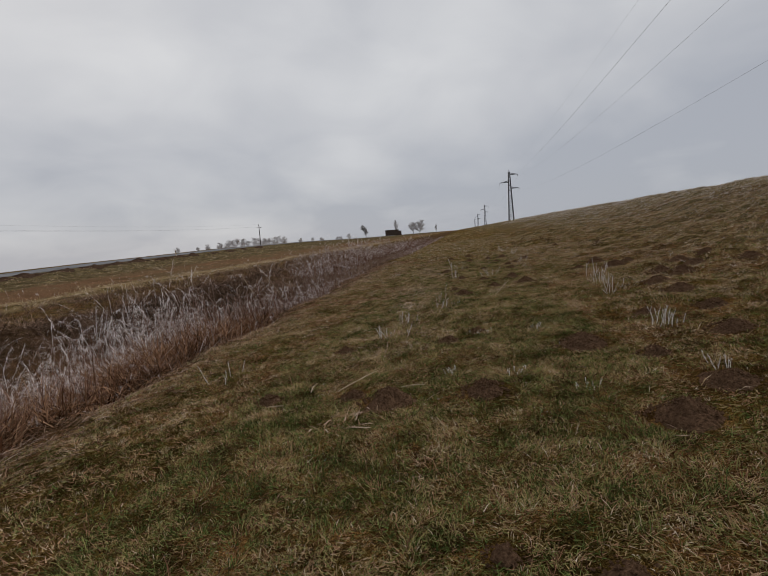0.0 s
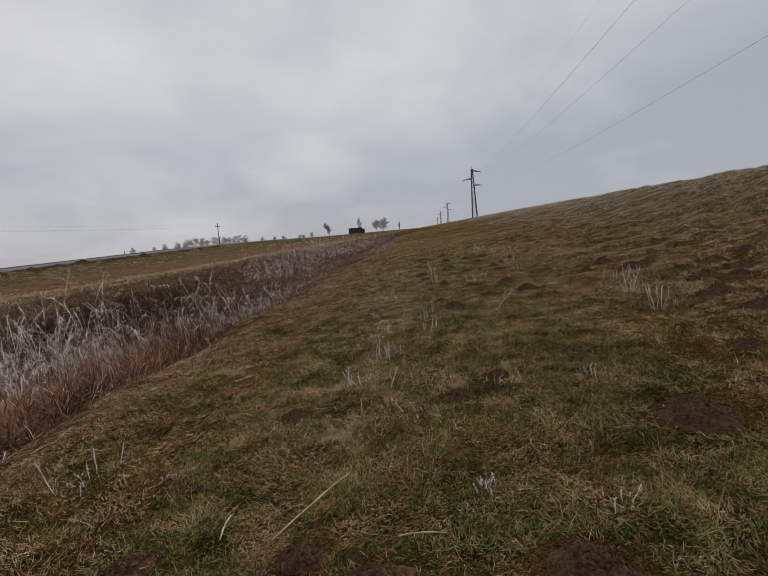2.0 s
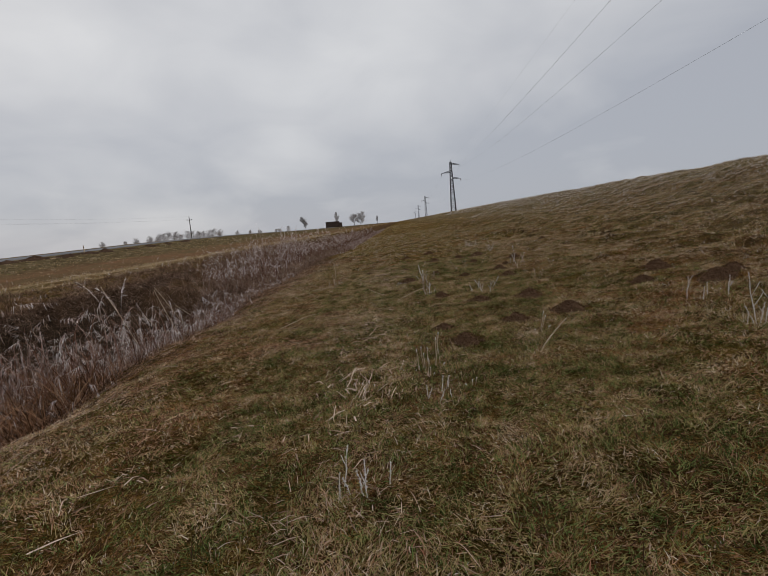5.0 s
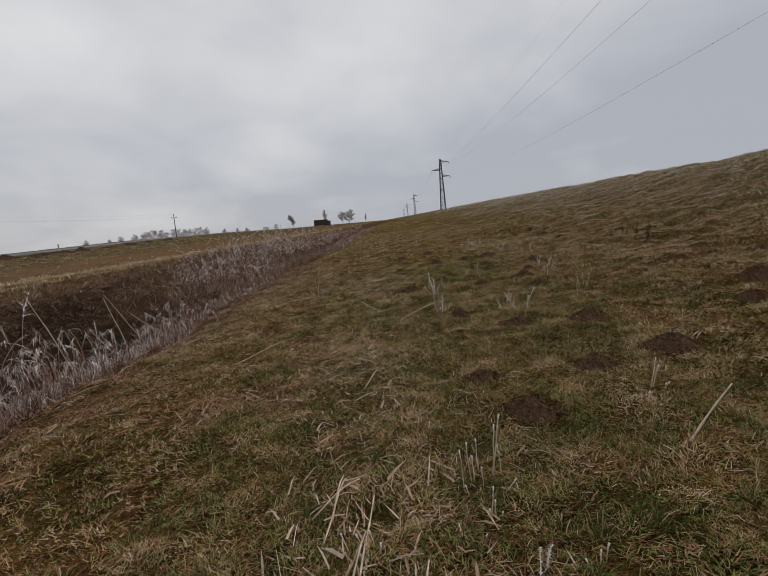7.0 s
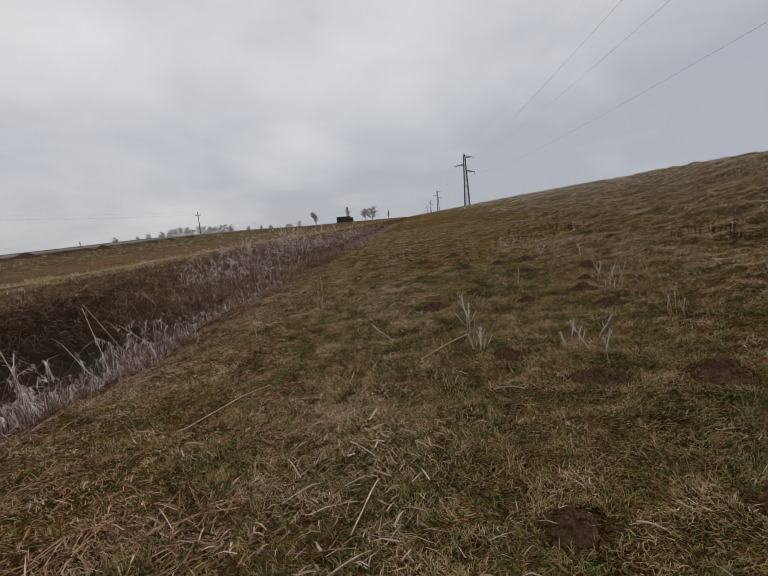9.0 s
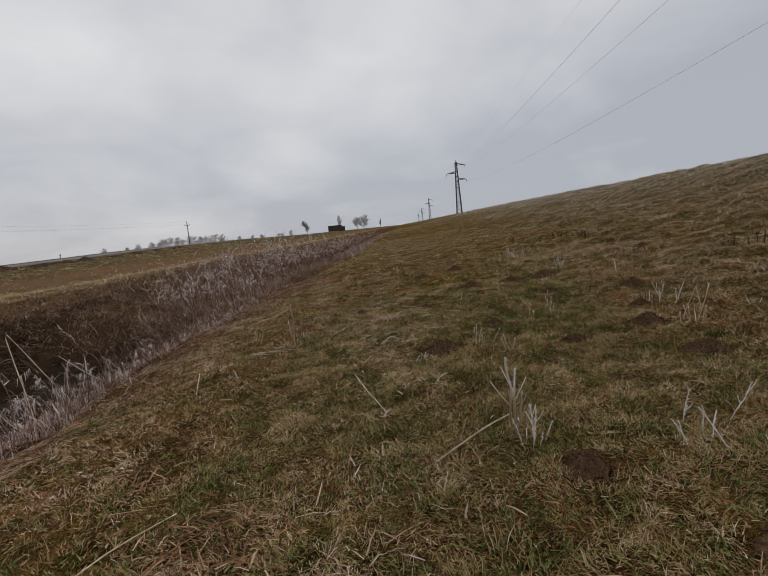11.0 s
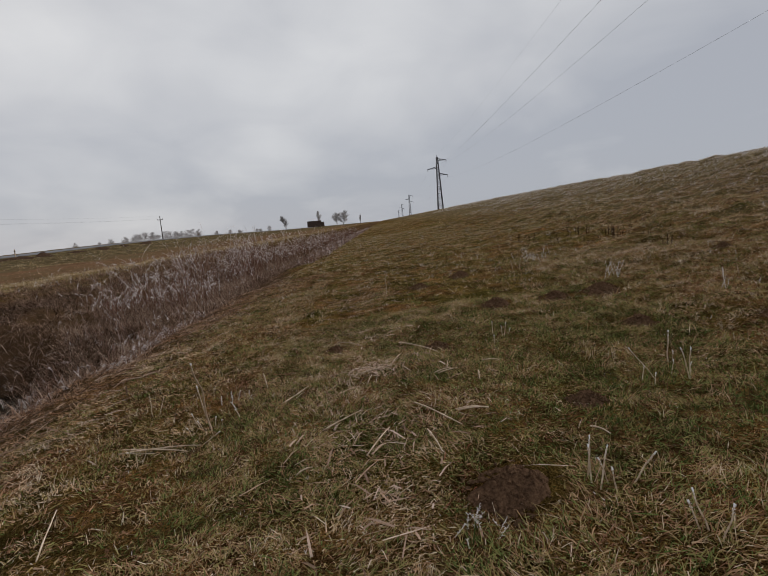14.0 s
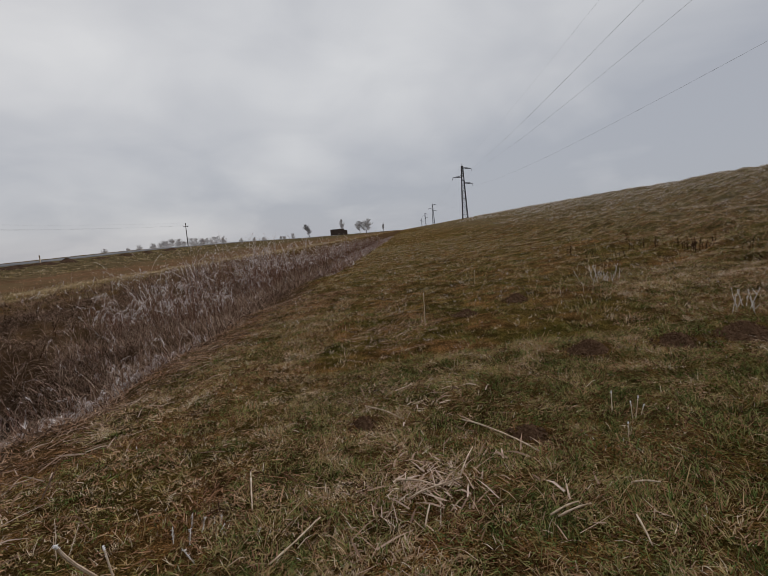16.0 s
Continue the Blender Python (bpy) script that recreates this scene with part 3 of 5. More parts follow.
thatch("dead_grass_mat", 80000, -5.6, -2.3, 0.0, 30.0, 0.045, 0.0065, RUSTY, 0.2)
thatch("grass_mat", 60000, 5.0, 11.0, 2.0, 30.0, 0.05, 0.012, lift=0.17)
thatch("dead_grass_mat", 70000, 5.0, 13.0, 2.0, 34.0, 0.05, 0.012, RUSTY, 0.2)


def tussocks(name, count, per, x0, x1, y0, y1, size, width, tone, mat, label, spread=0.07, lean=0.55):
    cx, cy = scatter(count, x0, x1, y0, y1)
    big = rng.uniform(0.55, 1.35, count)
    x = (cx[:, None] + rng.normal(0, spread, (count, per)) * big[:, None]).ravel()
    y = (cy[:, None] + rng.normal(0, spread, (count, per)) * big[:, None]).ravel()
    n = len(x)
    roots = np.stack([x, y, ground_z(x, y) - 0.01], 1)
    length = (size * big[:, None] * rng.uniform(0.5, 1.2, (count, per))).ravel()
    tones = np.clip(np.repeat(rng.normal(tone, 0.15, count), per) + rng.normal(0, 0.1, n), 0, 1)
    points = 2 if size < 0.17 and width > 0.008 else 3
    tones = np.stack([tones - 0.1, tones, tones + 0.15] if points == 3 else [tones - 0.05, tones + 0.1], 1)
    return tagged(blades(name, rng, roots, length, np.abs(rng.normal(lean, 0.3, n)), width * rng.uniform(0.6, 1.3, n), tones, mat, 0.9, points), label, "grass", kind="stuff")


tussocks("dry_grass_tufts", 3400, 9, 7.5, 17.0, 4, 60, 0.13, 0.012, 0.88, GRASS, "bleached dry grass tufts on the upper slope", 0.08, 0.9)
tussocks("rimed_grass_tufts", 4200, 8, 8.5, 16.5, 4, 75, 0.12, 0.024, 1.2, FROST, "white rimed grass tufts near the crest of the dike", 0.10, 0.9)
tussocks("rimed_grass_tufts", 5600, 8, 12.0, 16.6, 6, 140, 0.12, 0.036, 1.3, FROST, "white rimed grass along the crest of the dike", 0.12, 0.9)
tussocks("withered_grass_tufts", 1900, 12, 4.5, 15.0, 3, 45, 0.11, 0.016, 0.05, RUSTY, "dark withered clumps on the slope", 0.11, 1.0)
tussocks("green_grass_tufts", 1300, 10, 4.5, 15.0, 3, 45, 0.08, 0.012, 0.16, GRASS, "low green grass clumps on the slope", 0.10, 0.7)
tussocks("dry_grass_tufts", 2600, 7, -4.0, 12.0, 24, 60, 0.12, 0.014, 0.60, GRASS, "brown and straw grass tufts on the slope", 0.10)
tussocks("dry_grass_tufts", 3000, 7, -4.0, 17.8, 55, 210, 0.16, 0.05, 0.66, GRASS, "bleached dry grass tufts far along the dike", 0.25)
tussocks("dry_grass_tufts", 700, 10, 1.5, 9.0, 3, 45, 0.12, 0.008, 0.72, GRASS, "pale dry grass tufts with rimed tips", 0.05)
tussocks("green_grass_tufts", 900, 36, -4.0, 4.5, -0.5, 26, 0.075, 0.0044, 0.17, GRASS, "fresh green grass tufts in the turf", 0.05)
tussocks("withered_grass_tufts", 480, 60, -4.4, 4.4, 1.0, 26, 0.11, 0.0042, 0.62, RUSTY, "rust brown withered grass patches", 0.10, 0.95)
# Blades of the darkest tone, shifted to the -y side of each lump.
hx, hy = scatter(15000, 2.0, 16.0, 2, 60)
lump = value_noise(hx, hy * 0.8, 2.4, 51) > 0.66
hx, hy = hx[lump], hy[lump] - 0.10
lump_roots = np.repeat(np.stack([hx, hy, ground_z(hx, hy) - 0.01], 1), 9, 0)
lump_roots[:, :2] += rng.normal(0, 0.045, (len(lump_roots), 2))
count = len(lump_roots)
tagged(blades("withered_grass_tufts", rng, lump_roots, rng.uniform(0.03, 0.09, count), np.abs(rng.normal(0.7, 0.4, count)), rng.uniform(0.006, 0.016, count), rng.normal(0.02, 0.1, count), RUSTY, 0.9, 2), "dark blades on the near shoulders of small tussocks", "grass", kind="stuff")
tussocks("bank_grass", 1500, 16, -16.8, -13.1, -2, 70, 0.34, 0.014, 0.5, BROWN, "withered brown grass hanging over the far bank", 0.12, 0.8)
tussocks("bank_grass", 300, 14, -9.8, -8.4, 25.5, 32, 0.40, 0.016, 0.5, BROWN, "brown mat of dead grass choking the ditch", 0.16, 0.9)
tussocks("bank_grass", 1600, 14, -13.2, -8.6, 27.5, 64, 0.42, 0.016, 0.62, BROWN, "brown mat of dead grass choking the ditch", 0.16, 0.9)
tussocks("bank_grass", 220, 14, -11.0, -8.0, 1, 15.5, 0.38, 0.012, 0.3, BROWN, "brown mat of dead grass choking the ditch", 0.16, 0.9)
tussocks("bank_grass", 900, 22, -13.2, -12.45, 8, 34, 0.50, 0.014, 0.42, BROWN, "dark withered grass on the eroded bank", 0.12, 1.3)
tussocks("bank_grass", 2000, 16, -9.0, -4.7, 14, 62, 0.32, 0.011, 0.45, BROWN, "rust brown mat of fallen grass on the near bank", 0.14, 1.1)
tussocks("bank_grass", 900, 18, -8.2, -4.8, 0, 16, 0.30, 0.010, 0.5, BROWN, "rust brown withered grass on the near bank", 0.12, 0.9)
tussocks("bank_grass", 420, 22, -13.25, -12.85, 0, 60, 0.42, 0.012, 0.42, BROWN, "long withered grass drooping over the cut bank", 0.05, 1.0)
tussocks("reed_base_grass", 700, 28, -7.8, -4.9, 1.5, 13, 0.75, 0.009, 0.36, RUSTY, "long rust brown dead leaves at the foot of the reeds", 0.14, 0.7)
tussocks("reed_base_grass", 420, 24, -6.6, -4.9, 0.5, 9, 0.50, 0.018, 0.30, RUSTY, "broad tangled rust brown leaves fallen at the ditch edge", 0.14, 1.0)
tussocks("reed_base_grass", 620, 26, -10.5, -5.2, 25, 50, 0.60, 0.012, 0.60, BROWN, "long rust brown dead leaves at the foot of the reeds", 0.16, 0.6)
tussocks("reed_base_grass", 260, 20, -7.4, -4.9, 1.5, 20, 0.5, 0.008, 0.55, FROST, "pale dead stalks standing in the brown reed base", 0.16, 0.6)
tussocks("bank_grass", 1500, 12, -6.8, -4.0, 38, 140, 0.34, 0.026, 0.50, FROST, "grey pink rimed dead grass along the far ditch edge", 0.2, 0.6)
tussocks("rimed_grass_tufts", 700, 8, -4.0, 2.8, 24, 60, 0.08, 0.011, 0.98, FROST, "short grass tips white with rime along the dike foot", 0.05, 0.5)
tussocks("rimed_grass_tufts", 1900, 8, 2.8, 13.0, 9, 60, 0.085, 0.011, 0.98, FROST, "short grass tips white with rime on the slope", 0.05, 0.5)
tussocks("rimed_grass_tufts", 650, 9, -3.5, 5.5, 3, 24, 0.034, 0.0042, 0.88, FROST, "short grass tips white with rime in the turf", 0.03, 0.6)
for count, x0, x1, y0, y1, width in ((6200, 2.8, 14.0, 7, 45, 0.0105), (1700, -4.0, 2.8, 24, 45, 0.0105), (1800, -3.0, 2.8, 1.5, 24, 0.0042)):
    tussocks("dry_grass_tufts", count, 6, x0, x1, y0, y1, 0.046, width, 0.90, GRASS, "pale curled dry blades all over the turf", 0.022, 0.6)
tussocks("withered_grass_tufts", 90, 70, -3.6, 6.0, 2.0, 30, 0.06, 0.0055, 0.42, RED, "rust red withered grass patches", 0.13, 0.8)
tussocks("verge_grass", 1500, 8, -45, -31, 8, 130, 0.20, 0.030, 0.72, GRASS, "tufts of pale green grass on the verge below the road", 0.16, 0.6)
tussocks("track_grass", 1500, 9, -19.8, -16.4, 0, 130, 0.20, 0.016, 0.85, GRASS, "straw coloured dry grass along the field track", 0.16, 0.5)
tussocks("field_grass", 1500, 8, -45, -20, 8, 130, 0.15, 0.030, 0.80, RUSTY, "tufts of withered grass over the brown field", 0.14, 0.6)


def straw(name, count, where, size, width, label, mat=DRY, tone=0.5, along=None):
    """Loose stalks that lie flat on the turf."""
    x, y = where
    n = len(x)
    turn, length = rng.uniform(0, np.pi, n) if along is None else rng.normal(along, 0.55, n), size * rng.lognormal(0, 0.45, n)
    d = np.stack([np.cos(turn), np.sin(turn)], 1) * length[:, None] / 2
    pts = []
    for f in (-1.0, 0.0, 1.0):
        px, py = x + f * d[:, 0], y + f * d[:, 1]
        pts.append(np.stack([px, py, ground_z(px, py) + 0.018 + 0.02 * rng.uniform(0, 1, n) + 0.008 * (f == 0)], 1))
    side = np.stack([-np.sin(turn), np.cos(turn), rng.normal(0, 0.4, n)], 1)
    tones = np.repeat((rng.normal(tone, 0.25, n))[:, None], 3, 1)
    w = width * rng.uniform(0.5, 1.5, n)
    return tagged(ribbons(name, np.stack(pts, 1), w[:, None] * np.array([[1, 1, 0.6]]), side, tones, mat), label, "straw", kind="stuff")


sy = rng.uniform(6.0, 26, 9000)
sx = -0.5 + 0.42 * rng.normal(0, 1, 9000) + 0.25 * np.sin(sy * 0.8)
dense = rng.uniform(0, 1, 9000) < value_noise(sx, sy, 1.1, 21) ** 2 * 1.5
straw("straw_litter", 0, (sx[dense], sy[dense]), 0.075, 0.0036, "scattered pale straw litter in a strip on the turf")
straw("straw_litter", 0, scatter(3600, -4.3, 4.5, 1.5, 26), 0.05, 0.003, "single pale straws lying in the grass", tone=0.45)
heap = np.array([(-0.33, 19.4), (-0.3, 18.0), (-0.4, 17.3), (-0.62, 12.6), (-0.58, 13.2), (-0.7, 10.1), (-0.76, 10.5), (-0.8, 9.0), (-1.6, 9.6), (-2.3, 8.8), (-0.8, 3.9), (-0.95, 11.6), (-0.2, 20.6), (-1.4, 12.4), (-2.0, 12.9)])
hp = np.repeat(heap, 26, 0) + rng.normal(0, 0.19, (len(heap) * 26, 2))
hp = np.concatenate([hp, heap[0] + rng.normal(0, 0.15, (70, 2))])
straw("reed_leaf_litter", 0, (hp[:, 0], hp[:, 1]), 0.10, 0.0065, "heaps of flat bleached reed leaves on the turf", DRY, 0.6)
ly = np.concatenate([rng.uniform(8.5, 21.5, 170), rng.normal(19.4, 0.25, 45), rng.normal(17.6, 0.4, 35), rng.normal(10.2, 0.35, 30)])
lx = -0.45 + 0.3 * rng.normal(0, 1, len(ly)) + np.interp(ly, [9, 12, 17, 20], [-0.25, -0.15, 0.05, 0.15])
straw("broad_straw", 0, (lx, ly), 0.125, 0.0085, "broad flat bleached pieces of reed straw on the turf", DRY, 0.5, 1.75)
mats = np.array([(-2.45, 9.7), (-2.3, 10.0), (-3.2, 11.3), (-3.5, 11.4), (-2.6, 13.4), (-2.0, 15.1), (-1.3, 16.6), (-1.5, 19.6), (-3.35, 12.77), (-3.1, 12.89), (-2.78, 13.01), (-2.32, 12.2), (-1.92, 12.5), (-1.79, 12.55), (-1.92, 12.26), (-1.37, 14.47), (-1.26, 14.18), (-1.32, 13.31), (-1.29, 13.47), (-1.38, 12.43), (-1.34, 12.58), (-1.38, 12.13)])
mp = np.repeat(mats, 110, 0) + rng.normal(0, 1, (len(mats) * 110, 2)) * np.array([0.2, 0.14])
straw("fallen_reed_mat", 0, (mp[:, 0], mp[:, 1]), 0.115, 0.0055, "flat mats of rust brown fallen reed leaves on the turf", RUSTY, 0.36)
ey = rng.uniform(1.5, 32, 800)
ex = turf_edge(ey) - 0.25 + 0.36 * rng.normal(0, 1, 800) + 0.15 * np.sin(ey * 1.3)
straw("reed_windrow", 0, (ex + SKEW * ey, ey), 0.26, 0.008, "loose roll of broken brown reed stalks along the ditch edge", BROWN, 0.6)
by, bx = rng.uniform(1.5, 30, 5200), rng.normal(-4.25, 0.5, 5200)
straw("reed_litter", 0, (bx + SKEW * by, by), 0.16, 0.005, "broken red brown reed litter along the ditch edge", BROWN, 0.62)


def reed_clump(count, x0, x1, y0, y1, height, frost, label, leaf=4, keep_noise=0.0, wide=0.009, plumes=0.92, bend=1.0):
    """A stand of reeds: arching stems, broad hanging leaves and rimed plumes."""
    x, y = scatter(count, x0, x1, y0, y1)
    keep = 0.6 * value_noise(x, y, 0.8, 31) + 0.4 * value_noise(x, y, 2.1, 32) > keep_noise
    x, y = x[keep], y[keep]
    n = len(x)
    roots = np.stack([x, y, ground_z(x, y) - 0.03], 1)
    length = height * rng.uniform(0.45, 1.2, n) * (0.25 + 1.25 * value_noise(x, y, 0.55, 33))
    turn = rng.normal(2.6, 1.5, n)
    lean = np.abs(rng.normal(0.12, 0.2, n))
    k = 9
    s = np.linspace(0, 1, k)
    arch = rng.gamma(2.3, 0.62 * bend, n)
    angle = lean[:, None] + arch[:, None] * s[None] ** 2.6 * 1.8
    step = length[:, None] / (k - 1)
    mid = (angle[:, 1:] + angle[:, :-1]) / 2
    out = np.concatenate([np.zeros((n, 1)), np.cumsum(step * np.sin(mid), 1)], 1)
    rise = np.concatenate([np.zeros((n, 1)), np.cumsum(step * np.cos(mid), 1)], 1)
    paths = roots[:, None] + np.stack([out * np.cos(turn)[:, None], out * np.sin(turn)[:, None], rise], -1)
    sides = np.stack([np.cos(turn + 1.57), np.sin(turn + 1.57), np.zeros(n)], 1)
    top = frost * rng.uniform(0.7, 1.15, n) * (0.62 + 0.6 * value_noise(x, y, 0.55, 34))
    tones = 0.26 + (top[:, None] - 0.26) * np.clip((s[None] - 0.48) * 2.4, 0, 1)
    stem = ribbons("reed_stems", paths, np.full((n, k), 0.75 * wide) * np.linspace(1, 0.8, k), sides, tones, FROST)
    m = n * leaf
    pick = np.repeat(np.arange(n), leaf)
    f = rng.uniform(0.2, 0.97, m)
    i = np.minimum((f * (k - 1)).astype(int), k - 2)
    w = (f * (k - 1) - i)[:, None]
    leaf_roots = paths[pick, i] * (1 - w) + paths[pick, i + 1] * w
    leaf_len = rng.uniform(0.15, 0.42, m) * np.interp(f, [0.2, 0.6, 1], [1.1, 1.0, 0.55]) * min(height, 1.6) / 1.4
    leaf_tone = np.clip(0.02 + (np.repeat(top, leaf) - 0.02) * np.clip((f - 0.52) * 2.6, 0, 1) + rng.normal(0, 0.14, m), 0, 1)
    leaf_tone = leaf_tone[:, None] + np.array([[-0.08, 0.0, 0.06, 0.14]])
    leaf_turn = np.repeat(turn, leaf) + rng.normal(0, 1.0, m)
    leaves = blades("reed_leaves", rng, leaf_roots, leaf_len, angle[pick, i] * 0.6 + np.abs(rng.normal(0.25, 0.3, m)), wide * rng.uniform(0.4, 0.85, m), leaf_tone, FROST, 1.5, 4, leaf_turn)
    plume = np.where(rng.uniform(0, 1, n) < plumes)[0]
    per = 16
    owner = np.repeat(plume, per)
    q = len(owner)
    back = (paths[owner, -2] - paths[owner, -1]) * rng.uniform(0, 1.7, (q, 1))
    hair_tone = np.clip(top[owner] + 0.12, 0, 1.1)
    hairs = blades("reed_plumes", rng, paths[owner, -1] + back, rng.uniform(0.05, 0.14, q), np.minimum(angle[owner, -1], 2.4) + rng.normal(0.25, 0.4, q), wide * rng.uniform(0.7, 1.3, q), hair_tone + rng.normal(0, 0.1, q), FROST, 0.7, 2, turn[owner] + rng.normal(0, 0.45, q))
    for ob, what in ((stem, "arching reed stems"), (leaves, "hanging reed leaves"), (hairs, "rimed reed plumes")):
        tagged(ob, f"{what}, {label}", "reeds", kind="stuff")


reed_clump(2300, -8.8, -6.4, 3.0, 13.0, 2.0, 1.22, "white with frost over a rust brown base, in the ditch", keep_noise=0.44, wide=0.010, bend=1.0)
reed_clump(1100, -6.8, -5.0, 3.0, 12.0, 1.15, 0.68, "white with frost over a rust brown base, on the bank", keep_noise=0.40, bend=0.8)
reed_clump(420, -7.6, -5.0, 9.0, 16.0, 1.35, 1.05, "thick white arching stems bent over the ditch", leaf=3, keep_noise=0.46, wide=0.015, bend=1.5)
reed_clump(1300, -8.0, -4.75, 11.0, 19.0, 0.80, 0.95, "white with frost, bent low over the ditch", keep_noise=0.46, bend=1.3)
reed_clump(330, -10.0, -5.6, 24.0, 34.0, 1.3, 0.7, "single arching stems over a brown tangle", keep_noise=0.4)
reed_clump(1500, -8.4, -5.0, 17.0, 26.5, 0.46, 0.9, "low broken and frosted on the bank", keep_noise=0.40, wide=0.008, bend=1.6)
reed_clump(1700, -11.2, -7.5, 31.0, 45.0, 2.2, 1.02, "tall grey pink with rime, choking the ditch", leaf=3, keep_noise=0.50, wide=0.016, bend=0.6)
reed_clump(1600, -11.0, -6.6, 45.0, 75.0, 2.0, 1.02, "tall and frosted, choking the ditch", leaf=3, keep_noise=0.48, wide=0.022, bend=0.6)
reed_clump(800, -10.5, -5.5, 75.0, 120.0, 1.8, 0.72, "distant brown and rimed, choking the ditch", leaf=3, keep_noise=0.34, wide=0.03, bend=0.6)
reed_clump(420, -17.0, -12.8, 4.0, 60.0, 0.85, 0.85, "single dry weeds on the far bank", keep_noise=0.4, plumes=0.5)
reed_clump(200, -19.6, -16.6, 5.0, 80.0, 0.8, 0.8, "single dry weeds along the track", plumes=0.5)

# ---- molehills ----


def molehill(x, y, r):
    """A low dome of crumbled soil with clods on it."""
    local = random.Random(int(x * 1000) * 31 + int(y * 1000))
    verts, faces, rings, sides = [], [], 9, 26
    h = r * local.uniform(0.34, 0.50)
    stretch, spin = local.uniform(0.85, 1.25), local.uniform(0, 3.14)
    for i in range(rings + 1):
        f = i / rings
        for s in range(sides):
            a = 2 * math.pi * s / sides
            rr = r * f * (1 + 0.20 * noise.noise(Vector((x * 3 + math.cos(a) * 1.3, y * 3 + math.sin(a) * 1.3, 0))))
            px, py = rr * math.cos(a) * stretch, rr * math.sin(a) / stretch
            px, py = px * math.cos(spin) - py * math.sin(spin), px * math.sin(spin) + py * math.cos(spin)
            lump = noise.noise(Vector((x + px * 14, y + py * 14, 3))) * 0.14 * r + noise.noise(Vector((x + px * 34, y + py * 34, 5))) * 0.11 * r
            z = h * (math.cos(f * math.pi) * 0.5 + 0.5) + lump * (1 - 0.6 * f) - 0.03 * f
            g = float(ground_z(x + px, y + py)) - float(ground_z(x, y))
            verts.append((px, py, z + g * f))
    for i in range(rings):
        for s in range(sides):
            a, b = i * sides + s, i * sides + (s + 1) % sides
            faces.append((a, a + sides, b + sides, b))
    for _ in range(int(260 * r / 0.25)):
        a, f = local.uniform(0, 6.28), local.uniform(0, 1.1) ** 0.7
        px, py, c = r * f * math.cos(a), r * f * math.sin(a), local.uniform(0.004, 0.010) + 0.015 * local.random() ** 5
        pz = h * (math.cos(min(f, 1) * math.pi) * 0.5 + 0.5) + c * 0.3
        b0 = len(verts)
        for dx, dy, dz in ((1, 0, 0), (-1, 0, 0), (0, 1, 0), (0, -1, 0), (0, 0, 1), (0, 0, -1)):
            q = c * local.uniform(0.7, 1.3)
            verts.append((px + dx * q, py + dy * q, pz + dz * q * 0.8))
        for u, v, w in ((0, 2, 4), (2, 1, 4), (1, 3, 4), (3, 0, 4), (2, 0, 5), (1, 2, 5), (3, 1, 5), (0, 3, 5)):
            faces.append((b0 + u, b0 + v, b0 + w))
    ob = new("molehill", raw_mesh("molehill", verts, faces, SOIL, False))
    ob.location = at_ground(x, y)
    size = "large" if r > 0.26 else "small" if r < 0.18 else "low"
    return tagged(ob, f"{size} mound of dark crumbled soil in the turf", "molehill", "molehills in the meadow")


for hx, hy, hr in MOLEHILLS:
    molehill(hx, hy, hr * 1.06)

# ---- frosted weeds and stalks ----


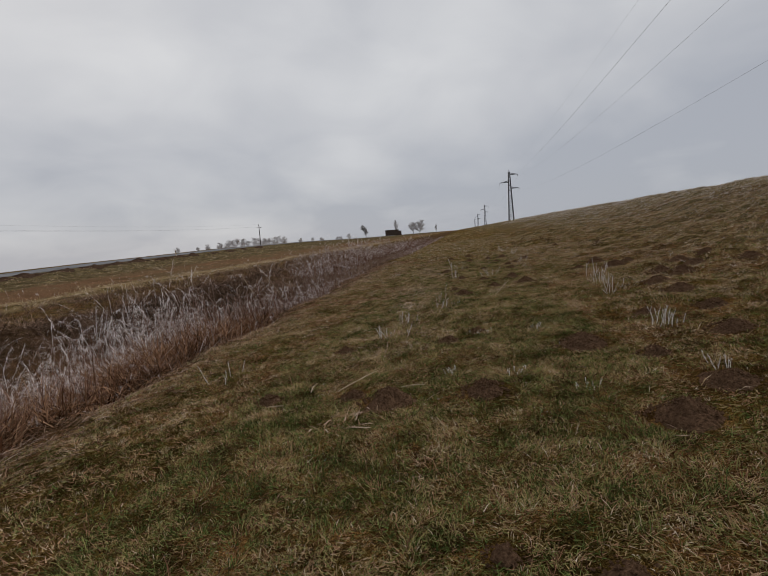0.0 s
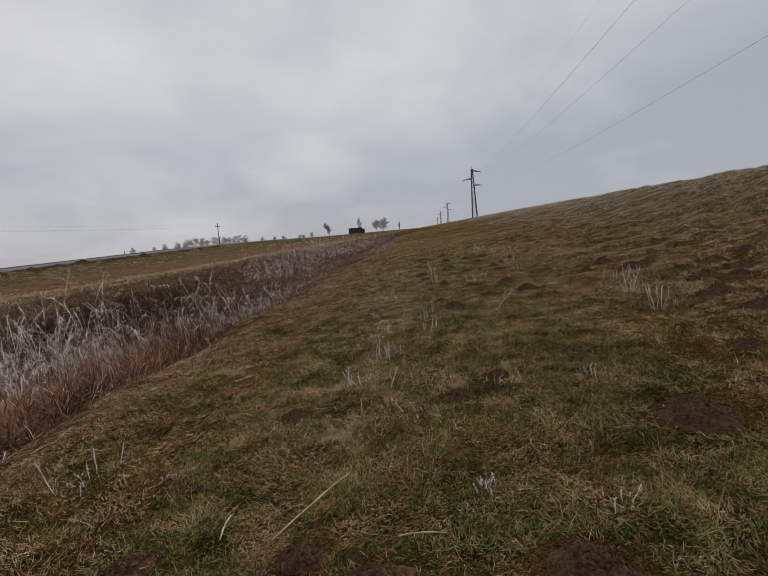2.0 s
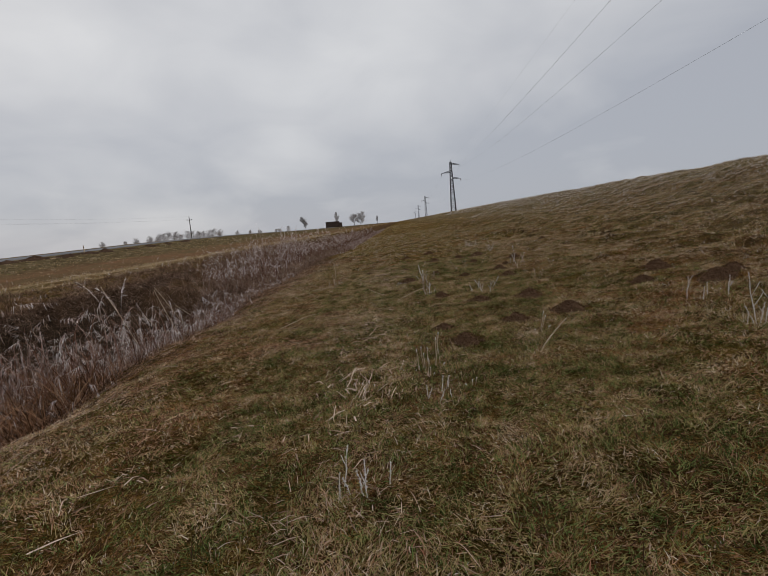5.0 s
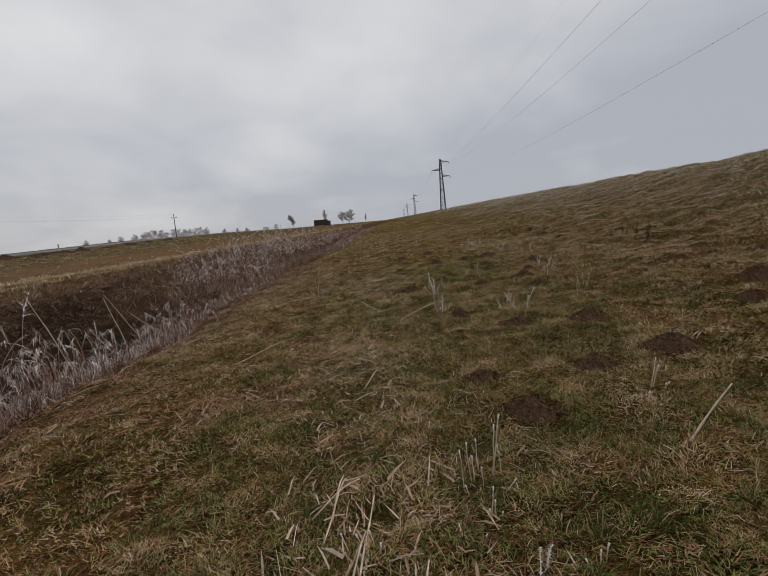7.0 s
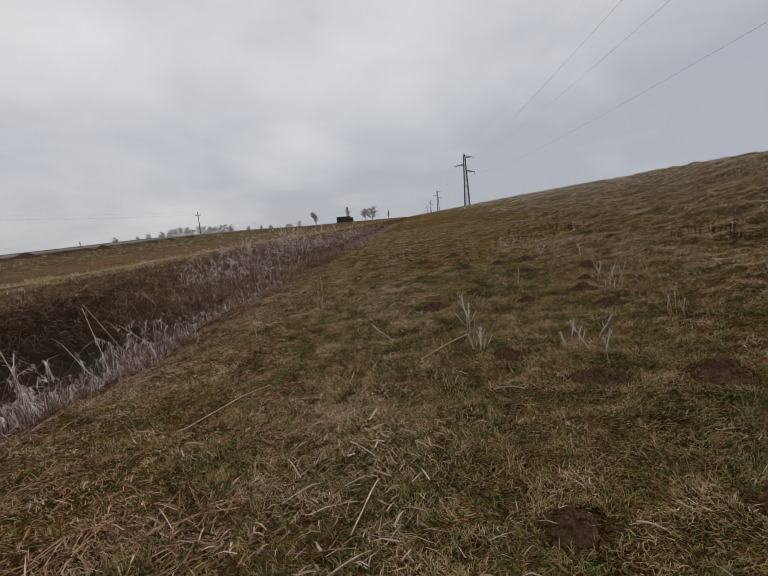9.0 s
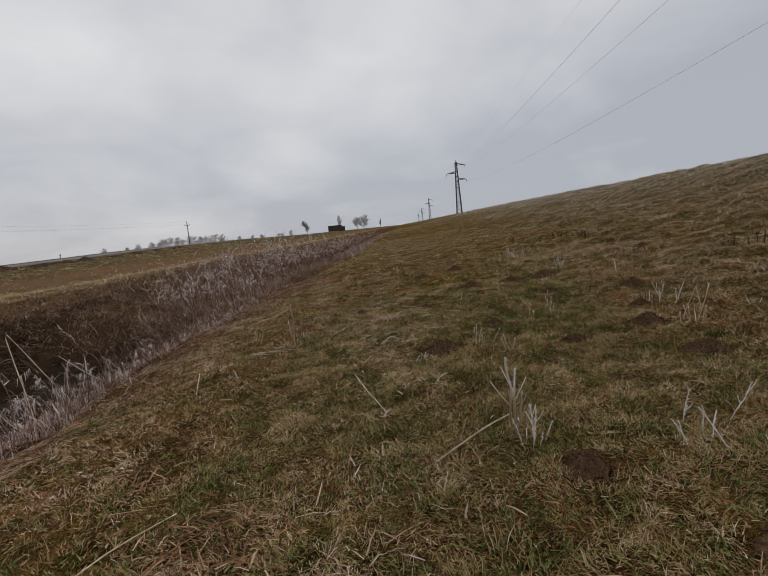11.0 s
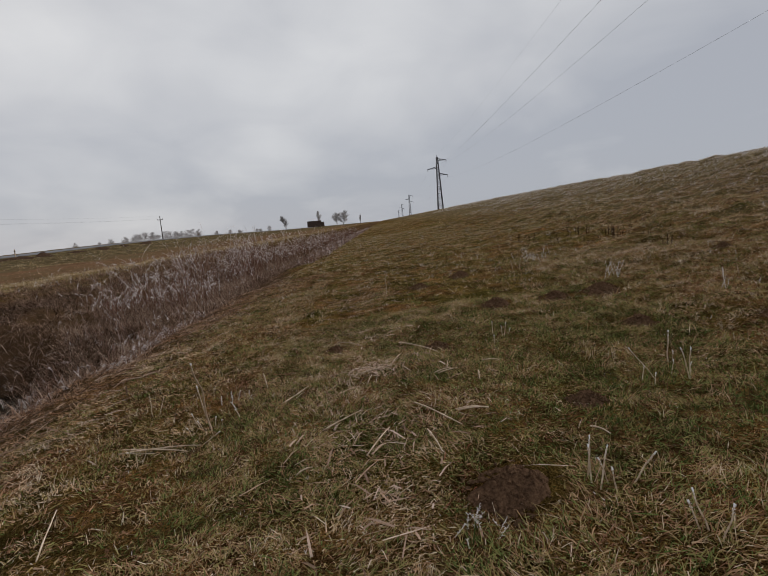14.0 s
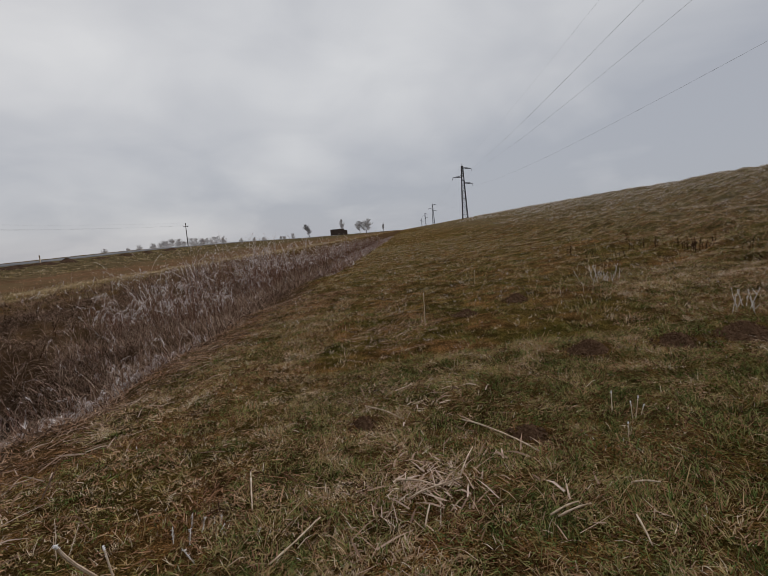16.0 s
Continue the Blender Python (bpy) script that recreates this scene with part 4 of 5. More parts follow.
def weed(x, y, stems, label, bumpy=True, mat=RIME, name="frosted_weed", thick=1.0, tips=False):
    """A clump of dead stems. stems: rows of foot offset x, y and top offset x, y, height."""
    local = random.Random(int(x * 997) + int(y * 1009))
    root = new(name)
    root.location = at_ground(x, y, -0.01)
    for fx, fy, tx, ty, h in stems:
        v, f = [], []
        n = max(6, int(h / 0.03))
        path, radii = [], []
        kink = [local.gauss(0, 0.022 * h) for _ in range(6)]
        for i in range(n + 1):
            s = i / n
            ease = math.sin(s * math.pi)
            k = min(int(s * 3), 2)
            w = s * 3 - k
            dx, dy = ((kink[o + k] * (1 - w) + kink[o + (k + 1) % 3] * w) * ease for o in (0, 3))
            path.append((fx + (tx - fx) * s + dx, fy + (ty - fy) * s + dy, h * s - 0.02 * (1 - s)))
            radii.append(thick * (0.0018 + 0.0038 * h) * (1 - 0.35 * s) * (local.uniform(0.75, 1.45) if bumpy else local.uniform(0.9, 1.12)))
        tube(v, f, path, radii, 6)
        if bumpy:
            for _ in range(int(h * 230)):
                s = local.uniform(0.2, 1.0)
                p = Vector(path[min(int(s * n), n - 1)]).lerp(Vector(path[min(int(s * n), n - 1) + 1]), local.random())
                d = Vector((local.uniform(-1, 1), local.uniform(-1, 1), local.uniform(-0.2, 0.9))).normalized()
                tube(v, f, [p, p + d * local.uniform(0.004, 0.014)], [0.0028, 0.0010], 3)
            for _ in range(2 if h > 0.2 else 0):
                s = local.uniform(0.4, 0.85)
                p = Vector(path[int(s * n)])
                d = Vector((local.uniform(-1, 1), local.uniform(-1, 1), 1.3)).normalized()
                tube(v, f, [p, p + d * 0.05 * h / 0.3, p + d * 0.09 * h / 0.3 + Vector((0, 0, 0.01))], [0.0030, 0.0028, 0.0022], 5)
        stem = part("stem", v, f, mat, root)
        if tips:
            v, f = [], []
            p, q = Vector(path[-2]), Vector(path[-1])
            r = radii[-1]
            tube(v, f, [p.lerp(q, 0.5), q, q + Vector((0, 0, 0.003))], [r * 1.02, r * 1.12, r * 0.7], 6)
            for _ in range(34):
                a = q + (p - q) * local.uniform(-0.05, 1.0) ** 2 * 1.4
                d = Vector((local.uniform(-1, 1), local.uniform(-1, 1), local.uniform(-0.3, 1.0))).normalized()
                tube(v, f, [a + d * r * 0.6, a + d * (r + local.uniform(0.0012, 0.0042))], [0.0016, 0.0008], 3)
            part("rime_cap", v, f, RIMECAP, stem, "white rime crystals")
    return tagged(root, label, "weed", "dead weeds in the meadow")


def stem_set(seed, n, spread, h0, h1, lean=0.06):
    local = random.Random(seed)
    rows = []
    for _ in range(n):
        fx, fy = local.gauss(0, spread), local.gauss(0, spread)
        h = local.uniform(h0, h1)
        rows.append((fx, fy, fx + local.gauss(0, lean) * 2 * h / 0.3, fy + local.gauss(0, lean) * h / 0.3, h))
    return rows


weed(3.12, 10.26, [(-0.04, 0, -0.12, 0.0, 0.50), (0.06, 0.03, 0.17, 0.02, 0.40), (0.02, -0.03, 0.06, -0.03, 0.26), (0.0, 0.02, 0.0, -0.05, 0.22), (-0.06, -0.02, -0.18, -0.04, 0.20), (0.05, -0.02, 0.10, -0.06, 0.16), (-0.09, 0.05, -0.1, 0.02, 0.12)], "weed with upright stems thickly coated in white rime")
weed(3.05, 9.5, [(0, 0, -0.06, 0.02, 0.26), (0.03, 0.02, 0.0, 0.0, 0.14), (0.26, 0.05, 0.29, 0.05, 0.17)], "loose weed with upright rime coated stems")
weed(2.9, 9.0, [(0, 0, 0.0, 0.02, 0.38), (-0.02, 0.02, -0.12, 0.0, 0.34), (0.04, 0.0, 0.07, 0.0, 0.31), (0.06, 0.03, 0.16, 0.02, 0.18), (-0.03, -0.03, -0.14, -0.05, 0.10), (0.03, -0.03, 0.10, -0.08, 0.09)], "weed with bumpy rime coated stems in turf")
weed(3.45, 11.5, stem_set(4, 4, 0.10, 0.12, 0.30, 0.03), "weed with thin rimed stems beside a molehill")
weed(2.62, 6.2, stem_set(5, 18, 0.09, 0.10, 0.22, 0.04), "dense rimed tuft of short stems")
weed(2.3, 4.45, stem_set(6, 6, 0.06, 0.06, 0.15), "small rimed weed at the side of a molehill")
weed(5.2, 7.6, stem_set(7, 12, 0.12, 0.14, 0.30), "pale rimed weed among molehills")
weed(0.0, 10.25, [
    (-0.1, 0.19, -0.113, 0.19, 0.182), (-0.05, 0.25, -0.065, 0.25, 0.19), (-0.04, 0.22, -0.045, 0.22, 0.13), (0.01, 0.36, 0.004, 0.36, 0.155), (0.07, 0.28, 0.119, 0.28, 0.312),
    (0.075, 0.29, 0.09, 0.28, 0.26), (-0.01, 0.15, -0.013, 0.15, 0.1), (-0.04, -0.16, -0.028, -0.16, 0.17), (-0.02, -0.14, -0.018, -0.14, 0.095), (0.12, 0.29, 0.105, 0.29, 0.143),
    (-0.09, 0.09, -0.109, 0.09, 0.046), (-0.04, -0.13, -0.042, -0.13, 0.05), (0.0, -0.14, 0.014, -0.14, 0.037), (0.06, 0.06, 0.14, 0.08, 0.06)], "cluster of pale cut stalks tipped with rime", False, STEM, thick=1.6, tips=True)
weed(-0.6, 10.05, [(0, 0, -0.05, 0.06, 0.05), (0.04, 0.02, 0.01, 0.06, 0.06), (0.05, -0.05, 0.06, -0.03, 0.06), (-0.08, 0.02, -0.12, 0.08, 0.05), (-0.02, -0.08, -0.03, -0.06, 0.04)], "broken stubble ends capped with rime", False, STEM, thick=1.7, tips=True)
weed(0.29, 9.77, [(0, 0, 0.01, 0.0, 0.07), (0.03, 0.02, 0.05, 0.02, 0.08), (-0.03, -0.01, -0.05, 0.0, 0.04)], "short stubble with thick rime caps", False, STEM, thick=1.7, tips=True)
weed(0.02, 9.62, stem_set(18, 7, 0.10, 0.06, 0.16, 0.1), "low cluster of cut stalks with rimed tips")
weed(0.40, 14.97, [(0, 0.06, -0.12, -0.385, 0.60), (0, -0.04, -0.045, -0.27, 0.50), (0.01, 0.0, 0.03, -0.1, 0.30), (0.08, 0.06, 0.10, 0.02, 0.17), (0.03, 0.02, 0.02, 0.0, 0.10)], "tall dead weed with brown stalks and rimed tips", True, TIPPED, thick=1.5, tips=True)
weed(0.44, 14.75, [(0, 0, 0.02, -0.04, 0.26), (0.01, 0.02, 0.03, 0.0, 0.18), (0.06, 0.03, 0.13, 0.02, 0.14), (-0.04, 0.03, -0.10, 0.04, 0.17), (0.03, 0.05, 0.02, 0.08, 0.22), (-0.01, 0.08, -0.01, 0.08, 0.08), (0.03, -0.03, 0.05, -0.04, 0.10)], "short broken weed stalks coated in rime")
weed(1.38, 11.33, [(0, 0, 0.055, 0.02, 0.21), (0.01, 0, 0.075, 0.02, 0.16), (0.08, -0.05, 0.085, -0.05, 0.05), (0.05, -0.04, 0.11, -0.05, 0.055), (-0.12, -0.2, -0.115, -0.2, 0.06)], "short pale stalk with a thick rimed head", False, STEM, thick=1.8, tips=True)
weed(2.65, 17.0, [(0, 0, 0.16, 0.02, 0.33), (0.25, 0.1, 0.17, 0.03, 0.31), (0.28, 0.12, 0.40, 0.1, 0.07)], "pale dead stalk bent over into a hook", False, STEM, thick=1.5)
weed(1.78, 18.49, [(0, 0, 0.01, 0.02, 0.25), (0.05, 0.03, 0.06, 0.05, 0.09)], "single thin pale stalk in the turf", False, STEM, thick=1.6, tips=True)
weed(1.60, 18.18, [(0.08, -0.07, 0.105, -0.05, 0.23), (0.10, -0.05, 0.03, -0.06, 0.235), (0.05, 0.08, 0.075, 0.09, 0.11), (-0.14, 0.1, -0.12, 0.11, 0.08), (-0.13, -0.03, -0.115, -0.02, 0.07), (-0.06, 0.06, -0.23, 0.1, 0.22), (0.14, 0.02, 0.16, 0.03, 0.10)], "cut stalks with a kinked frosted one", False, STEM, thick=1.4, tips=True)
weed(0.9, 19.9, [(-0.03, 0.1, -0.02, 0.12, 0.14), (0.05, -0.05, 0.08, -0.03, 0.15), (0.04, -0.04, 0.03, -0.03, 0.12), (-0.11, -0.3, -0.11, -0.29, 0.10), (0.09, -0.02, 0.13, 0, 0.08)], "upright cut stalks with rimed ends", False, STEM, thick=1.5, tips=True)
weed(3.49, 20.21, [(0, 0, -0.03, 0.02, 0.25), (0.02, 0.02, 0.05, 0.03, 0.11), (-0.03, 0.05, 0.02, 0.06, 0.08)], "slim rimed stalk on the slope")
weed(2.49, 24.19, [(0, 0, 0.04, 0.03, 0.22), (-0.1, 0.05, -0.13, 0.06, 0.17)], "two slim pale stalks on the slope", False, STEM, thick=1.6, tips=True)
weed(3.15, 25.2, stem_set(41, 16, 0.12, 0.06, 0.16, 0.08), "low white rimed weed cushion on the slope")
weed(1.34, 27.5, [(0, 0, 0.02, 0.03, 0.28)], "single pale upright dead stalk", False, STEM, thick=1.6, tips=True)
weed(0.02, 17.02, stem_set(42, 14, 0.07, 0.04, 0.10, 0.14), "bleached rimed leaves in front of a molehill", thick=0.8)
weed(2.64, 15.28, stem_set(43, 5, 0.05, 0.08, 0.2, 0.04), "pale stalks in a rust red grass patch", False, STEM, thick=1.6, tips=True)
weed(-1.64, 18.77, [(0, 0, 0.10, -0.53, 0.66), (0.02, -0.06, -0.04, -0.1, 0.38)] + [(-0.04, -0.36, 0.17, -0.36, 0.12), (-0.03, -0.37, -0.49, -0.35, 0.03), (-0.1, -0.14, -0.135, -0.14, 0.08)] + stem_set(11, 5, 0.08, 0.05, 0.13), "tall bent dead stalk over a low rimed tuft", False, STEM, thick=1.7, tips=True)
weed(1.37, 14.6, stem_set(13, 8, 0.16, 0.1, 0.28), "loose group of thin rimed stems")
weed(2.68, 16.8, [(0, 0, 0.15, 0.05, 0.34)] + stem_set(14, 4, 0.08, 0.08, 0.16), "slanting pale stalk in the grass", False, STEM, thick=1.6, tips=True)
weed(0.56, 17.05, stem_set(15, 6, 0.07, 0.10, 0.22, 0.03), "upright cut stalks beside a molehill", False, STEM, thick=1.6, tips=True)
weed(0.82, 16.65, stem_set(16, 3, 0.05, 0.08, 0.18), "few short cut stalks in the turf", False, STEM, thick=1.6, tips=True)
weed(-0.02, 23.95, [(0, 0, 0.01, 0.02, 0.42)], "single pale upright dead stalk", False, STEM, thick=1.6, tips=True)
weed(3.2, 25.5, stem_set(20, 10, 0.12, 0.12, 0.30), "pale rimed tuft on the slope")
weed(3.1, 22.0, stem_set(21, 8, 0.10, 0.12, 0.32), "rimed weed behind a molehill")
weed(-2.27, 19.2, [(0, 0, -0.05, 0.1, 0.18), (0.03, 0.02, 0.06, 0.12, 0.14)], "short stalk with a rimed end", True, STEM)
weed(-0.82, 7.35, stem_set(23, 9, 0.12, 0.1, 0.24), "rimed low weed on the turf")
weed(-0.7, 9.9, stem_set(24, 10, 0.12, 0.06, 0.18, 0.12), "low rimed stalks in straw litter", True, STEM)
weed(-0.55, 8.3, stem_set(25, 7, 0.1, 0.1, 0.22), "pale rimed weed in short grass")
weed(-2.8, 6.1, stem_set(26, 6, 0.12, 0.08, 0.2), "small rimed weed near the ditch edge")
weed(0.66, 4.9, stem_set(27, 10, 0.07, 0.03, 0.08), "small rimed grass tuft", thick=0.7)
weed(1.2, 4.3, stem_set(28, 9, 0.07, 0.03, 0.08), "rimed tuft of short stalks", thick=0.7)
weed(0.1, 5.2, stem_set(29, 11, 0.06, 0.03, 0.08), "rimed grass tuft on the turf", thick=0.7)
weed(0.5, 7.0, stem_set(30, 11, 0.09, 0.03, 0.08), "pale rimed tuft beside a molehill", thick=0.7)
weed(1.25, 6.9, stem_set(31, 10, 0.09, 0.03, 0.08), "pale rimed tuft in green grass", thick=0.7)
weed(-1.6, 19.3, stem_set(32, 9, 0.16, 0.06, 0.14), "low rimed tuft at a stalk foot")
weed(2.9, 17.7, stem_set(35, 5, 0.08, 0.14, 0.3), "rimed upright stems on the slope")

for i, (x, y) in enumerate([(5.58, 29.2), (5.73, 29.0), (5.71, 28.5), (5.75, 27.5), (5.68, 27.1), (5.72, 26.9), (5.86, 27.0), (5.8, 27.2), (4.35, 30.2), (4.46, 27.5), (4.95, 23.6), (5.56, 25.3), (4.38, 28.8), (6.05, 30.4), (6.2, 27.3), (5.6, 20.5), (5.7, 20.0), (5.92, 19.7), (5.85, 19.2), (5.72, 18.8), (5.5, 18.6), (6.1, 20.1)]):
    weed(x, y, stem_set(60 + i, 3, 0.06, 0.14, 0.28, 0.02), "dark brown dried seed stems on the slope", True, DARKSTEM, "dried_dock", 2.4)

STALKS = [
    (-1.13, 4.96, -0.78, 5.58), (-0.46, 4.85, -0.22, 4.8), (-1.79, 4.63, -1.61, 4.64), (-1.43, 5.01, -1.45, 5.26), (-1.97, 7.01, -1.82, 6.89), (-0.48, 6.66, -0.42, 6.45), (-0.77, 10.28, -0.73, 10.68),
    (-2.23, 10.96, -2.15, 11.01), (-0.64, 10.6, -0.87, 10.31), (-1.11, 12.24, -1.05, 12.21), (0.58, 11.93, 0.66, 11.85), (0.36, 13.69, 0.55, 13.55), (-0.6, 16.3, -0.4, 15.58),
    (0.01, 15.98, 0.13, 16.2), (-0.74, 18.22, -0.48, 18.43), (-0.45, 17.72, -0.3, 18.03), (-2.2, 18.44, -1.59, 18.34), (-0.08, 17.89, -0.04, 17.58), (0.14, 18.14, 0.35, 18.12), (0.14, 18.89, 0.31, 18.96),
    (-0.21, 19.37, -0.09, 19.68), (-0.43, 18.99, -0.39, 19.15), (0.02, 19.98, 0.26, 19.55), (0.56, 19.11, 0.7, 19.11), (-0.5, 19.2, -0.2, 19.35), (-0.55, 19.45, -0.3, 19.25), (-0.62, 12.1, -0.5, 12.55), (-0.7, 13.1, -0.52, 12.8),
    (-2.16, 13.76, -1.59, 14.61),
    (-1.92, 13.39, -1.78, 13.37),
    (-1.08, 12.96, -0.96, 12.72),
    (-1.13, 12.34, -1.05, 12.26),
    (-1.75, 12.62, -1.6, 12.43),
    (-2.38, 12.93, -2.39, 13.0),
    (-1.39, 12.26, -1.41, 12.39),
    (-2.92, 17.97, -2.62, 17.78),
    (-2.61, 17.77, -2.3, 16.83),
    (-2.23, 18.52, -1.65, 18.26),
    (-0.69, 16.62, -0.55, 16.13),
    (-0.85, 17.68, -0.76, 17.72),
    (-1.99, 16.58, -1.86, 16.56),
    (-2.0, 17.24, -2.2, 17.73),
    (-1.11, 16.15, -1.01, 16.05),
    (0.15, 18.12, 0.35, 18.11),
    (0.11, 18.9, 0.26, 18.98),
    (-0.11, 18.36, 0.13, 17.88),
    (-0.08, 20.12, 0.23, 19.63),
    (0.79, 17.61, 0.84, 17.49),
    (0.46, 18.86, 0.42, 18.66),
    (-0.77, 20.78, -0.48, 20.34),
    (-1.12, 18.9, -0.93, 19.18),
    (-1.43, 19.76, -1.32, 19.37),
    (-0.89, 9.36, -0.77, 9.51),
    (-0.8, 10.11, -0.72, 10.62),
    (-0.67, 9.78, -0.61, 10.15),
    (-0.64, 9.77, -0.56, 10.47),
    (-0.85, 9.35, -0.86, 9.67),
    (-0.4, 9.65, -0.35, 9.88),
    (-0.7, 11.86, -0.52, 11.96),
    (-0.0, 9.51, 0.04, 9.41),
    (-0.22, 9.28, -0.19, 9.21),
    (-0.41, 10.22, -0.37, 10.26),
    (-1.13, 10.46, -1.07, 10.44),
]


def lying_stalk(x0, y0, x1, y1, lift0=0.03, lift1=0.03, r=0.0042):
    """A broken reed stalk with nodes, lying in the grass."""
    mid = Vector(((x0 + x1) / 2, (y0 + y1) / 2, 0))
    base = at_ground(mid.x, mid.y)
    v, f, path, radii = [], [], [], []
    for i in range(9):
        s = i / 8
        x, y = x0 + (x1 - x0) * s, y0 + (y1 - y0) * s
        z = float(ground_z(x, y)) + lift0 + (lift1 - lift0) * s + 0.01 * math.sin(s * 3.1)
        path.append((x - base.x, y - base.y, z - base.z))
        radii.append(r * (1.35 if i in (2, 5) else 1.0) * (1 - 0.25 * s))
    tube(v, f, path, radii, 6)
    ob = new("reed_stalk", raw_mesh("reed_stalk", v, f, STEM, True))
    ob.location = base
    return tagged(ob, "broken pale dry reed stalk lying in the grass", "reed stalk", "broken reed stalks on the turf")


for row in STALKS:
    lying_stalk(*row)
tagged(lying_stalk(1.14, 10.52, 1.42, 10.6, 0.02, 0.26, 0.006), "pale dry stalk leaning up out of the grass")
tagged(lying_stalk(-0.13, 14.73, 0.385, 14.97, 0.015, 0.13, 0.005), "thin pale stalk propped against a dead weed")

for row in ((-6.36, 17.89, -7.5, 18.33, -0.03, 2.42), (-6.59, 21.67, -7.5, 21.25, -0.03, 2.07), (-6.31, 20.07, -7.5, 21.22, -0.03, 1.99), (-6.46, 22.65, -7.5, 22.58, -0.03, 1.28), (-6.32, 19.88, -7.5, 20.35, -0.03, 1.38)):
    tagged(lying_stalk(*row, 0.009), "long bare reed stalk slanting out over the ditch")

# ---- road side ----


def dirt_mound(x, y, rx, ry, h):
    local = random.Random(int(y * 10))
    verts, faces, rings, sides = [], [], 9, 28
    for i in range(rings + 1):
        f = i / rings
        for s in range(sides):
            a = 2 * math.pi * s / sides
            k = 1 + 0.3 * noise.noise(Vector((math.cos(a), math.sin(a), y)))
            px, py = rx * f * k * math.cos(a), ry * f * k * math.sin(a)
            z = h * (math.cos(f * math.pi) * 0.5 + 0.5) * (0.8 + 1.2 * noise.noise(Vector((px, py, y)) * 0.8)) + 0.6 * h * noise.noise(Vector((px, py, y)) * 2.5) * (1 - f) + 0.2 * h * noise.noise(Vector((px, py, y)) * 5.0) * (1 - f)
            g = float(ground_z(x + px, y + py)) - float(ground_z(x, y))
            verts.append((px, py, z + g - 0.05 * f))
    for i in range(rings):
        for s in range(sides):
            a, b = i * sides + s, i * sides + (s + 1) % sides
            faces.append((a, a + sides, b + sides, b))
    ob = new("dirt_mound", raw_mesh("dirt_mound", verts, faces, CLAY, True))
    ob.location = at_ground(x, y)
    return tagged(ob, "long low heap of dark brown earth beside the road", "dirt mound", "earth heaps along the road")


heaps = random.Random(8)
for y, h in ((31, 0.4), (35.5, 0.55), (40, 0.35), (44, 0.6), (48.5, 0.5), (53, 0.4), (57.5, 0.65), (62.5, 0.4), (67, 0.55), (72, 0.6), (77, 0.35), (81.5, 0.6), (87, 0.4), (94, 0.35), (101, 0.3), (108.5, 0.7)):
    dirt_mound(-44.6 + 0.04 * y + heaps.uniform(-0.6, 0.6), y, heaps.uniform(1.0, 1.6), heaps.uniform(2.2, 3.8), h * 0.62)

post = new("marker_post")
post.location = at_ground(-42.6, 78.0)
v, f = [], []
tube(v, f, [(0, 0, -0.1), (0, 0, 0.95), (0, 0, 1.0)], [0.07, 0.065, 0.03], 6)
part("post_body", v, f, STEM, post)
v, f = [], []
tube(v, f, [(0, 0, 0.70), (0, 0, 0.82)], [0.072, 0.072], 6)
part("band", v, f, DARKSTEM, post, "dark band")
tagged(post, "short grey marker post on the road shoulder", "post")

# ---- utility pole with its wires ----
pole = new("utility_pole")
pole.location = at_ground(-73.9, 205.0)
px0 = pole.location.z
v, f = [], []
tube(v, f, [(0, 0, -0.5), (0, 0, 5), (0, 0, 10.6 - px0)], [0.19, 0.16, 0.12], 10)
part("pole_shaft", v, f, TIMBER, pole)
v, f = [], []
beam(v, f, (-1.0, 0, 9.2 - px0), (1.0, 0, 9.2 - px0), 0.13)
part("crossarm", v, f, TIMBER, pole)
for dx in (-0.9, 0.9):
    v, f = [], []
    tube(v, f, [(dx, 0, 9.25 - px0), (dx, 0, 9.4 - px0), (dx, 0, 9.48 - px0), (dx, 0, 9.6 - px0)], [0.04, 0.10, 0.06, 0.05], 8)
    part("insulator", v, f, GLASSY, pole)
tagged(pole, "dark wooden utility pole with one crossarm behind the road", "utility pole")


def wire(name, a, b, sag, r, label, steps=40):
    a, b = Vector(a), Vector(b)
    v, f = [], []
    path = []
    for i in range(steps + 1):
        s = i / steps
        path.append(a.lerp(b, s) - Vector((0, 0, sag * 4 * s * (1 - s))) - a)
    tube(v, f, path, [r] * len(path), 5)
    ob = new(name, raw_mesh(name, v, f, WIRE, True))
    ob.location = a
    return tagged(ob, label, "power line", "wires of the lines")


for dx, dz in ((-0.9, 9.6), (0.9, 9.6), (0.0, 10.6)):
    wire("overhead_wire", (-73.9 + dx, 205, dz), (-82 + dx, 30, dz - 0.4), 1.3, 0.008, "thin overhead wire between wooden poles")

# ---- lattice pylons ----
ARMS = ((1, 18.95, 2.9), (-1, 16.4, 3.3), (1, 14.25, 3.1))


